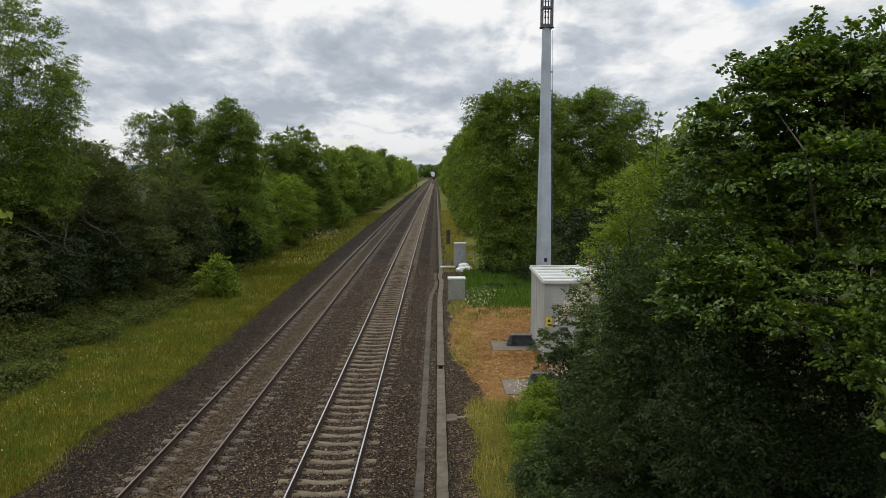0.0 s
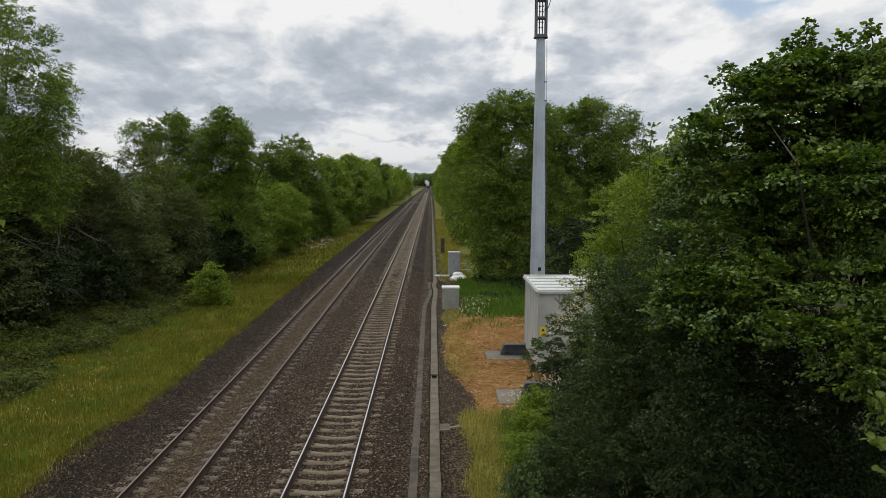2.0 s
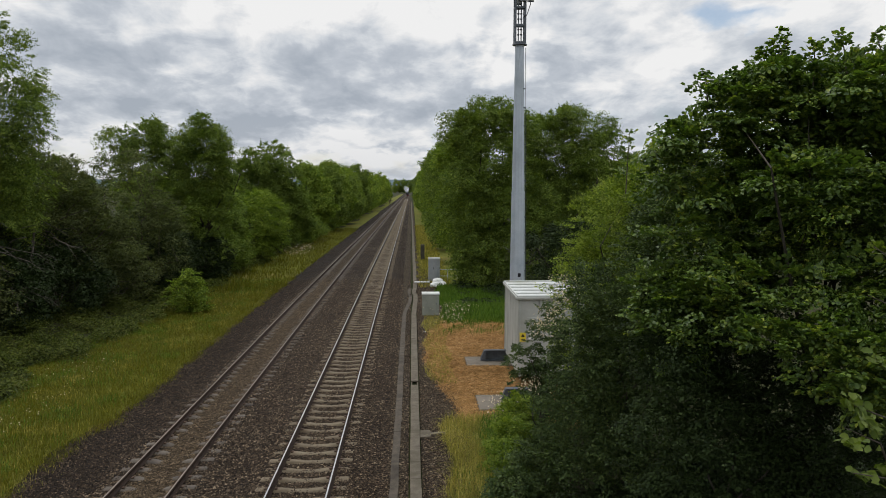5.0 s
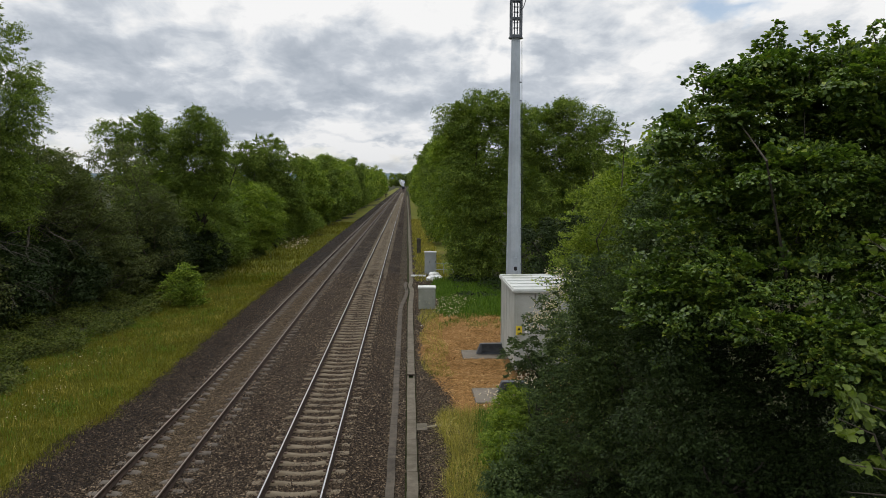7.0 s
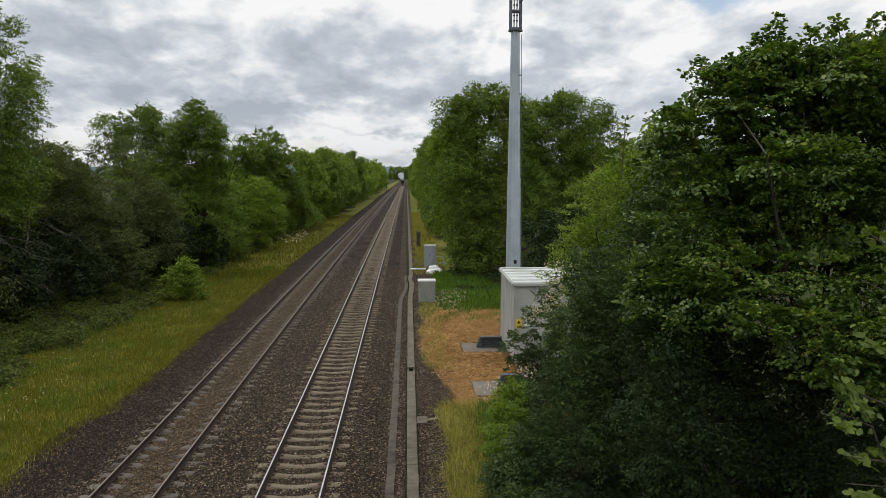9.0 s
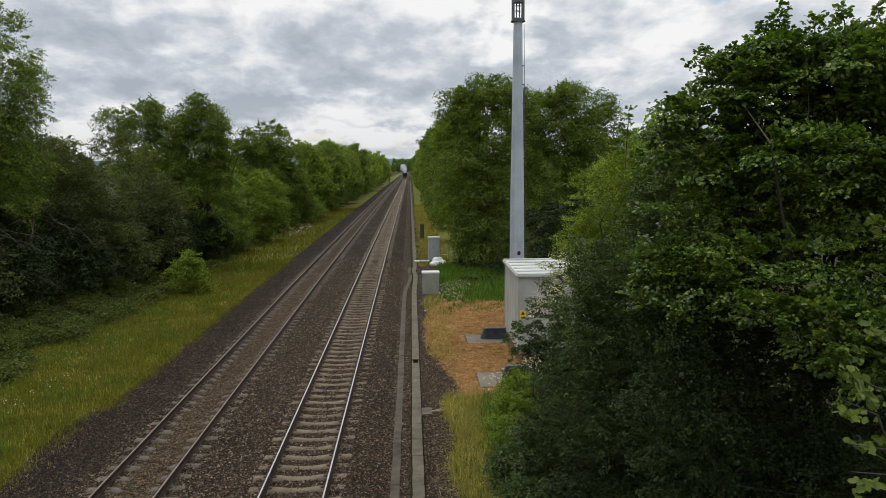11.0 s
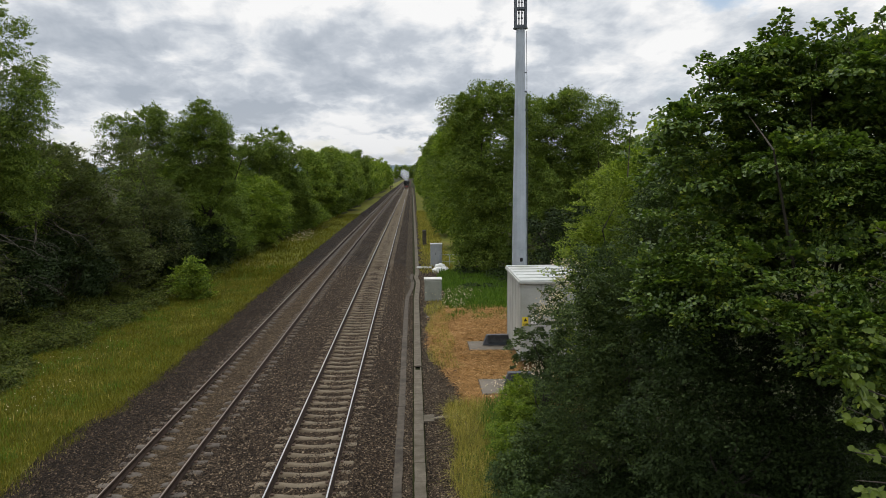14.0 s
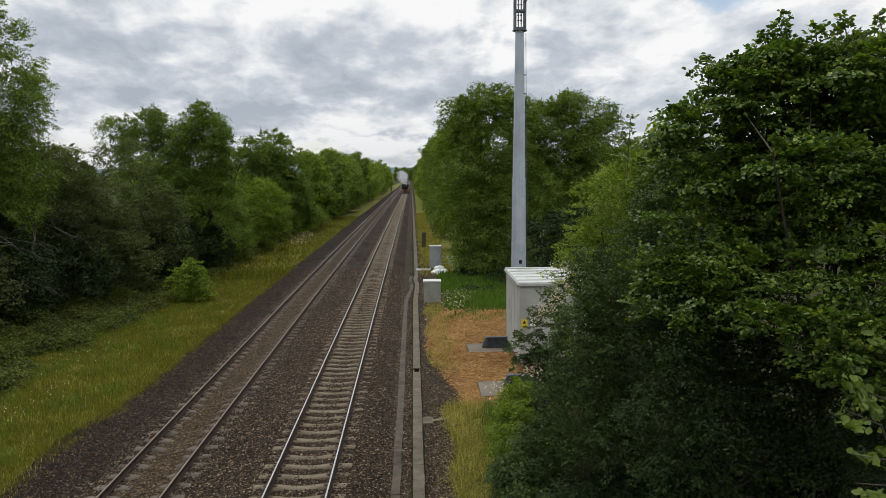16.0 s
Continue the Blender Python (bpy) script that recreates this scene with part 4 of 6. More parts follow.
def build_pad(x0, x1, y0, y1, label):
    bm = bmesh.new()
    box(bm, (x0 + x1) / 2, (y0 + y1) / 2, -0.40, x1 - x0, y1 - y0, 0.14, bevel=0.02)
    ob = part("concrete_pad", bm, M["slab"])
    tagged(ob, label, "concrete pad", "cabin pads")


build_equipment_building()
build_pad(2.38, 5.2, 31.9, 33.5, "weathered concrete pad under a steel beam")
build_pad(2.36, 4.6, 25.6, 27.4, "weathered concrete pad half hidden by weeds")
build_beam(3.25, 32.75, 1.6, "grey steel channel beam at the cabin's far end")
build_beam(3.45, 26.6, 1.6, "grey steel channel beam beside white flowers")


def build_mast():
    y, x = 37.0, 5.28
    root = empty("radio_mast", (x, y, GZ), "tall grey galvanised tapered radio mast", "radio mast")
    top = 14.2
    bm = bmesh.new()
    tube(bm, (0, 0, 0.05), (0, 0, 7.18 - GZ), 0.405, 0.33, 12)
    part("lower_shaft", bm, M["galv"], root)
    bm = bmesh.new()
    tube(bm, (0, 0, 7.18 - GZ), (0, 0, 14.35 - GZ), 0.32, 0.215, 12)
    tube(bm, (0, 0, 7.12 - GZ), (0, 0, 7.2 - GZ), 0.336, 0.33, 12)
    part("upper_shaft", bm, M["galv"], root)
    tubed("flange", M["galv_dark"], root, ((0, 0, 0), (0, 0, 0.06), 0.62))
    zt = 14.35 - GZ
    tubed("cap_plate", M["galv_dark"], root, ((0, 0, zt), (0, 0, zt + 0.05), 0.36), seg=12)
    # open head frame
    for i, (a, b) in enumerate(((-1, -1), (1, -1), (1, 1), (-1, 1))):
        boxed("head_post", M["galv_dark"], root, (a * 0.24, b * 0.2, zt + 1.6, 0.09, 0.07, 3.1))
    for dz in (0.12, 0.95, 1.8, 2.35, 3.0):
        boxed("head_rail", M["galv_dark"], root, (0, -0.2, zt + dz, 0.48, 0.05, 0.09), (0, 0.2, zt + dz, 0.48, 0.05, 0.09), (-0.24, 0, zt + dz, 0.05, 0.4, 0.09), (0.24, 0, zt + dz, 0.05, 0.4, 0.09))
    for dx in (-0.08, 0.06):
        tubed("feeder_pipe", M["galv_dark"], root, ((dx, -0.05, zt), (dx, -0.05, zt + 2.2), 0.028))
    for dx, dy, rz in ((0.10, -0.36, 0.1), (0.47, -0.30, -0.25), (-0.05, 0.40, 0.2)):
        bm = bmesh.new()
        box(bm, 0, 0, 0, 0.36, 0.17, 1.9, bevel=0.05, m=Matrix.Translation((dx, dy, zt + 3.0)) @ Matrix.Rotation(rz, 4, "Z"))
        panel = part("antenna_panel", bm, M["antenna"], root, "beige antenna panel")
        boxed("end_cap", M["galv_dark"], panel, (dx, dy, zt + 2.04, 0.30, 0.14, 0.03))
    for z in (2.3, 3.5):
        boxed("panel_bracket", M["galv_dark"], root, (0.26, -0.24, zt + z, 0.5, 0.1, 0.08))
    for dx in (-0.08, 0.06):
        for z in (0.5, 0.75, 1.25, 1.5):
            tubed("cable_clamp", M["black"], root, ((dx - 0.05, -0.05, zt + z), (dx + 0.05, -0.05, zt + z), 0.035), seg=6)
    bm = bmesh.new()
    pts = [(0.4, -0.38, zt + 2.3), (0.46, -0.35, zt + 1.9), (0.3, -0.3, zt + 1.4), (0.12, -0.24, zt + 1.3)]
    for a, b in zip(pts, pts[1:]):
        tube(bm, a, b, 0.018, seg=5)
    part("jumper_cable", bm, M["black"], root)
    tubed("outside_cable", M["galv_dark"], root, ((0.44, 0.0, 0.2), (0.40, 0.0, 7.0), 0.014), ((0.40, 0, 7.0), (0.30, 0, zt - 0.1), 0.014), seg=5)
    for i in range(14):
        z = 1.0 + 0.9 * i
        r = 0.405 - 0.0125 * z
        bm = bmesh.new()
        tube(bm, (r - 0.06, -0.14, z), (r + 0.05, -0.16, z), 0.028, seg=6)
        part("step_socket", bm, M["galv_dark"], root)
    boxed("hatch", M["galv"], root, (0.05, -0.365, 3.95, 0.16, 0.02, 0.22), bevel=0.01)
    boxed("cable_entry", M["black"], root, (0.05, -0.37, 3.5, 0.15, 0.04, 0.2), bevel=0.03)


build_mast()


def build_cabinet(x, y, w, d, h, body, label, overhang, doors):
    root = empty("lineside_cabinet", (x, y, GZ + sag(y)), label, "lineside cabinet", "lineside cabinets")
    boxed("body", body, root, (w / 2, d / 2, h / 2, w, d, h), bevel=0.015)
    boxed("lid", M["lid"], root, (w / 2, d / 2, h + 0.045, w + overhang, d + overhang, 0.09), bevel=0.015)
    for i in range(doors):
        a = w / doors
        boxed("door", body, root, (a * (i + 0.5), -0.008, h / 2, a - 0.04, 0.03, h - 0.16), bevel=0.008)
        tubed("handle", M["galv_dark"], root, ((a * (i + 0.85), -0.04, h * 0.55), (a * (i + 0.85), -0.04, h * 0.65), 0.015))
    boxed("plinth", M["slab"], root, (w / 2, d / 2, 0.0, w + 0.12, d + 0.12, 0.12), bevel=0.02)


build_cabinet(0.58, 44.3, 1.02, 0.7, 1.33, M["box_green"], "weathered grey-green lineside cabinet with pale lid", 0.06, 1)
build_cabinet(1.30, 60.3, 0.95, 0.6, 1.86, M["grey_box"], "upright pale grey lineside cabinet with double doors", 0.05, 2)


def build_small_things():
    root = empty("handrail", (2.0, 60.2, GZ + sag(60)), "galvanised tube handrail beside the cabinet", "handrail")
    for x in (0.05, 0.85, 1.65):
        tubed("post", M["galv"], root, ((x, 0, 0), (x, 0, 1.05), 0.03))
    for z in (0.5, 1.03):
        tubed("rail", M["galv"], root, ((0, 0, z), (1.7, 0, z), 0.025))
    # old timber post
    root = empty("timber_post", (1.05, 78.0, GZ + sag(78)), "short dark weathered timber post", "post")
    bm = bmesh.new()
    box(bm, 0, 0, 0.85, 0.42, 0.42, 1.7, bevel=0.06)
    part("stump", bm, M["timber"], root)
    # white duct across the path
    root = empty("white_duct", (0.35, 59.0, -0.3 + sag(59)), "white plastic duct lying across the path", "pipe")
    tubed("duct", M["white"], root, ((-0.2, 0, 0), (1.0, 0.05, -0.02), 0.09))
    # white sacks
    rng = np.random.default_rng(3)
    for i in range(3):
        bm = bmesh.new()
        bmesh.ops.create_icosphere(bm, subdivisions=3, radius=1.0)
        for v in bm.verts:
            n = noise.noise(v.co * 1.7 + Vector((i * 5, 0, 0)))
            v.co *= 1 + 0.28 * n
            v.co = Vector((v.co.x * 0.40, v.co.y * 0.34, v.co.z * 0.26))
        ob = part("rubble_sack", bm, M["white"])
        ob.location = (1.75 + 0.42 * (i % 2) + 0.1 * i, 56.8 + 0.35 * i, GZ + sag(57) + 0.2 + (0.22 if i == 2 else 0))
        tagged(ob, "crumpled white rubble sack on the grass", "sack", "heap of sacks")
    bm = bmesh.new()
    box(bm, 0, 0, 0, 0.14, 0.1, 0.08, bevel=0.02)
    ob = part("litter", bm, M["white"])
    ob.location = (0.65, 39.4, GZ + 0.05)
    tagged(ob, "small scrap of white litter on gravel", "litter")
    # board crossing far down the line
    root = empty("foot_crossing", (-4.8 + sweep(262), 262.0, sag(262) - 0.1), "pale board crossing over both tracks", "crossing")
    for i in range(4):
        boxed("board", M["slab"], root, (0, i * 0.36, 0, 7.6, 0.32, 0.12), bevel=0.02)
    # lineside marker posts far off
    for x, y, h, m in ((-11.6, 372, 2.0, "timber"), (-11.2, 384, 2.2, "timber")):
        root = empty("marker_post", (x, y, GZ + sag(y)), "small lineside marker post", "post", "marker posts")
        boxed("post", M[m], root, (0, 0, h / 2, 0.3, 0.2, h))
        boxed("plate", M["clip"], root, (0, -0.12, h * 0.75, 0.5, 0.04, 0.5))


build_small_things()

# ---- vegetation ----


def west_trees():
    g = "western lineside trees"
    # tall tree nearest the bridge
    tree("ash_tree", (-24.5, 41, GZ), [((-24.5, 41, 10.5), (5.2, 5, 7.5)), ((-21.6, 40, 11.0), (2.6, 2.5, 2.2)), ((-23.0, 40.5, 7.0), (3.6, 3, 3.0))], "leaf_ash", "tall ash tree in full leaf over the verge", 21, 330, 0.8, 80000, 0.155, 0.066, 0.3, group=g, droop=0.3, tops=6, bumps=12, sprays=(620, 1.1, 70))
    tree("hawthorn", (-23.5, 47, GZ), [((-23.0, 46, 5.6), (4.2, 3.5, 4.6)), ((-20.0, 47, 4.5), (3.2, 3, 3.8))], "leaf_thorn", "dense grey-green hawthorn thicket with bare twigs", 22, 150, 0.8, 26000, 0.15, 0.08, 0.2, sprays=(420, 1.0, 45), group=g, category="shrub", bark="twig", tops=30)
    tree("hawthorn", (-19.8, 54, GZ), [((-20.5, 54, 5.4), (3.2, 3, 4.8)), ((-18.0, 53, 3.6), (2.2, 2.4, 3.4))], "leaf_thorn", "dark hawthorn with brownish twiggy crown", 23, 100, 0.8, 18000, 0.15, 0.08, 0.2, sprays=(320, 1.0, 45), group=g, category="shrub", bark="twig", tops=24)
    tree("ash_tree", (-22.0, 63, GZ), [((-21.8, 63, 8.4), (3.2, 3.2, 4.6)), ((-23.8, 62, 10.9), (1.8, 2, 1.4)), ((-21.3, 62, 11.4), (1.3, 1.5, 1.5)), ((-21.0, 61, 5.4), (3.0, 2.6, 3.0))], "leaf_ash", "young ash tree with open feathery crown", 24, 170, 0.7, 30000, 0.18, 0.075, 0.24, group=g, droop=0.3, shell=0.2, bumps=14, sprays=(420, 1.1, 50))
    tree("ash_tree", (-17.2, 62, GZ), [((-17.3, 62, 9.2), (2.6, 3.0, 3.8)), ((-17.2, 62, 11.6), (1.6, 1.8, 1.9)), ((-15.8, 61.5, 8.8), (1.7, 2.0, 2.3)), ((-18.8, 61.5, 9.8), (1.5, 1.8, 2.0)), ((-16.8, 61, 4.6), (3.0, 2.6, 3.6))], "leaf_ash", "ash tree with rounded green crown", 25, 220, 0.7, 40000, 0.18, 0.075, 0.24, group=g, droop=0.3, shell=0.2, bumps=14, sprays=(520, 1.1, 55))
    tree("sallow", (-16.2, 78, GZ), [((-16.0, 77, 3.4), (3.4, 3.4, 3.6))], "leaf_light", "rounded light green sallow bush", 26, 90, 0.75, 18000, 0.20, 0.10, 0.2, sprays=(260, 0.9, 40), shell=0.3, group=g, category="shrub")
    tree("sallow", (-18.2, 70, GZ), [((-18.2, 70, 3.6), (2.8, 3.0, 3.6))], "leaf_ash", "green sallow bush between the trees", 27, 70, 0.8, 12000, 0.26, 0.14, 0.2, group=g, category="shrub")
    tree("ash_tree", (-18.0, 95, GZ), [((-18.0, 94, 8.4), (4.4, 4.0, 4.8)), ((-15.6, 95, 4.2), (3.2, 3.5, 4.0))], "leaf_ash", "dark green ash tree in the row", 28, 190, 1.0, 54000, 0.24, 0.12, 0.26, group=g, shell=0.1, droop=0.2, bumps=10, sprays=(380, 1.2, 45))
    tree("elder_bush", (-14.0, 46.3, GZ), [((-14.1, 46.3, 0.6), (1.2, 1.0, 1.2)), ((-13.9, 46.3, 1.5), (0.7, 0.7, 0.9)), ((-13.2, 46.0, 0.3), (0.8, 0.7, 0.8))], "leaf_light", "bright green young elder bush on the verge", 29, 34, 0.42, 3600, 0.15, 0.09, 0.05, category="shrub", tops=8, sprays=(90, 0.6, 30))
    a = tree("lineside_tree", (-16.4, 114, GZ), [((-16.2, 114, 6.2), (4.4, 4.4, 5.0)), ((-14.8, 113, 3.4), (3.0, 3.4, 3.4))], "leaf_light", "leafy lineside tree in a long row", 30, 130, 1.0, 24000, 0.34, 0.20, 0.24, group=g)
    b = tree("lineside_tree", (-16.6, 133, GZ), [((-16.4, 133, 6.6), (4.4, 4.6, 5.2)), ((-14.6, 132, 3.4), (3.0, 3.6, 3.4))], "leaf_ash", "leafy lineside tree in a long row", 31, 130, 1.05, 24000, 0.34, 0.20, 0.24, group=g)
    far = [tree("lineside_tree", (-16.4, yy, GZ), [((-16.2, yy, 6.2), (4.4, 4.8, 5.2)), ((-14.8, yy - 1, 3.4), (3.0, 3.8, 3.4))], m, "leafy lineside tree in a long row", sd, 90, 1.2, 5000, 0.62, 0.38, 0.24, group=g, tops=3) for yy, m, sd in ((205, "leaf_light", 32), (216, "leaf_ash", 33))]
    rng = np.random.default_rng(9)
    y = 145.0
    k = 0
    while y < 440:
        s = rng.uniform(0.9, 1.1)
        if 197 < y < 222:
            y = 226.0
        copy_thing(((a, b) if y < 197 else far)[k % 2], pose(-16.3 + rng.normal() * 0.5 + sweep(y), y, GZ + sag(y), 0, 0, rng.uniform(-40, 40)) @ Matrix.Diagonal((s, s, s * rng.uniform(0.84, 1.02) * (1 - sag(y) / 14), 1)))
        y += rng.uniform(8, 11) if y < 300 else rng.uniform(11, 15)
        k += 1
    # thicket down to the ground along the verge; some shrubs get shade-darkened leaf colour
    for i, (x, y, h, m) in enumerate(((-21.6, 48.5, 7.4, "leaf_thorn"), (-24.5, 52, 7.6, "leaf_thorn"), (-23.0, 33, 4.6, "leaf_shaded"), (-22.2, 36, 5.4, "leaf_thorn"), (-21.6, 39, 4.8, "leaf_shaded"), (-20.6, 43.5, 4.2, "leaf_shaded"), (-19.4, 49, 4.0, "leaf_thorn"), (-18.6, 55.5, 4.2, "leaf_shaded"), (-17.4, 61, 3.6, "leaf_shaded"), (-17.0, 67, 3.8, "leaf_ash"), (-17.2, 86, 4.4, "leaf_shaded"), (-16.0, 104, 4.2, "leaf_light"))):
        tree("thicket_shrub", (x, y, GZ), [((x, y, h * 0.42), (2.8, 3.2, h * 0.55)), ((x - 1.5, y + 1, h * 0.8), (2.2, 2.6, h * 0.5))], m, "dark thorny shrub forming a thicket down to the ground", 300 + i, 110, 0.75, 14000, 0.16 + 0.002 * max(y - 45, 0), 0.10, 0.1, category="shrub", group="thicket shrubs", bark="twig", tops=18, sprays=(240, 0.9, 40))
    # second rank, so that no gap shows fields too low
    for i, yy in enumerate((30, 52, 72, 88, 104, 122)):
        copy_thing(far[i % 2], pose(-26.5 - (i % 2) * 2, yy + 6, GZ - 1.5 + sag(yy), 0, 0, 50 * i))


def east_trees():
    g = "eastern lineside trees"
    tree("ash_tree", (6.4, 58, GZ), [((6.0, 58, 9.0), (3.4, 4.0, 4.8)), ((4.2, 57, 6.2), (2.2, 3, 4.0)), ((8.0, 57, 4.6), (4.2, 3, 4.4)), ((4.9, 56.5, 2.4), (2.0, 2.4, 2.8)), ((5.6, 55.4, 1.2), (2.8, 1.4, 1.8)), ((5.8, 57.5, 12.0), (2.4, 2.6, 2.3)), ((3.9, 57.5, 11.4), (1.4, 1.8, 1.9)), ((8.2, 57.5, 11.6), (1.6, 2, 2.0))], "leaf_ash", "big ash tree with a dense rounded crown", 41, 400, 0.8, 64000, 0.19, 0.085, 0.3, group=g, droop=0.3, bumps=20, sprays=(760, 1.2, 55), shell=0.45)
    tree("ash_tree", (12.0, 62, GZ), [((11.6, 62, 9.2), (3.6, 4.0, 4.8)), ((12.8, 61, 12.2), (2.0, 2.0, 2.0)), ((10.4, 61, 11.4), (1.8, 2.0, 2.0)), ((14.2, 61, 10.0), (1.8, 2.0, 2.2)), ((12.5, 60, 5.0), (4.6, 3.2, 4.6))], "leaf_ash", "spreading ash tree behind the mast", 42, 320, 0.8, 48000, 0.19, 0.085, 0.3, group=g, droop=0.3, bumps=20, sprays=(560, 1.2, 55), shell=0.45)
    tree("ash_tree", (17.6, 64, GZ), [((16.6, 64, 8.4), (2.6, 3.0, 4.4)), ((16.2, 63, 11.4), (1.2, 1.5, 2.0)), ((18.4, 63, 8.6), (1.6, 2.0, 2.0)), ((18.5, 62, 4.6), (4.6, 3.2, 4.4))], "leaf_ash", "slender ash tree at the end of the group", 43, 220, 0.75, 30000, 0.19, 0.085, 0.22, group=g, droop=0.3, bumps=20, sprays=(400, 1.2, 50), shell=0.45)
    # understorey shade is painted in through the darkened leaf colour
    tree("sallow", (11.0, 50, GZ), [((11.0, 50, 2.6), (4.5, 2.5, 3.0))], "leaf_shaded", "dark understorey bush below the trees", 44, 60, 0.8, 11000, 0.22, 0.12, 0.2, group=g, category="shrub")
    a = tree("lineside_tree", (5.6, 76, GZ), [((5.6, 76, 7.2), (3.6, 4.4, 5.8)), ((3.9, 75, 9.4), (1.7, 2.4, 3.0)), ((5.4, 75, 12.0), (1.8, 2.2, 2.0)), ((4.4, 75, 3.6), (2.2, 3.6, 3.6))], "leaf_light", "leafy tree close beside the line", 45, 180, 0.9, 26000, 0.25, 0.12, 0.24, group=g, droop=0.2, bumps=14, sprays=(420, 1.2, 45))
    b = tree("lineside_tree", (5.8, 92, GZ), [((5.6, 92, 7.2), (3.8, 4.8, 5.8)), ((3.8, 91, 9.6), (1.8, 2.6, 2.6)), ((4.2, 91, 3.4), (2.4, 3.8, 3.4))], "leaf_ash", "leafy tree close beside the line", 46, 150, 1.0, 22000, 0.29, 0.15, 0.24, group=g, droop=0.2, bumps=14, sprays=(360, 1.2, 40))
    far = [tree("lineside_tree", (6.2, yy, GZ), [((6.4, yy, 6.4), (4.2, 4.8, 5.6)), ((4.8, yy - 1, 3.5), (2.8, 3.8, 3.5))], m, "leafy tree close beside the line", sd, 90, 1.2, 5000, 0.62, 0.38, 0.24, group=g, tops=3) for yy, m, sd in ((180, "leaf_light", 47), (192, "leaf_ash", 48))]
    rng = np.random.default_rng(19)
    y, k = 106.0, 0
    while y < 620:
        s = rng.uniform(0.92, 1.08)
        if 172 < y < 200:
            y = 203.0
        copy_thing(((b, a) if y < 172 else far)[k % 2], pose(6.0 + rng.normal() * 0.4 + sweep(y) + min(y - 106, 300) * 0.002, y, GZ + sag(y), 0, 0, rng.uniform(-35, 35)) @ Matrix.Diagonal((s, s, s * rng.uniform(0.92, 1.06) * (1 - sag(y) / 14), 1)))
        y += rng.uniform(10, 14) if y < 300 else rng.uniform(18, 26)
        k += 1
    for i, (x, yy) in enumerate(((24, 68), (30, 74), (37, 70), (21, 84), (13, 86))):
        copy_thing(far[i % 2], pose(x, yy, GZ + sag(yy), 0, 0, 70 * i))
    # trees where the line bends out of sight
    for i in range(9):
        copy_thing(far[i % 2], pose(-26 + 6.5 * i, 1190 + 12 * (i % 3), GZ + sag(1200), 0, 0, 33 * i) @ Matrix.Diagonal((1.5, 1.5, 1.9, 1)))


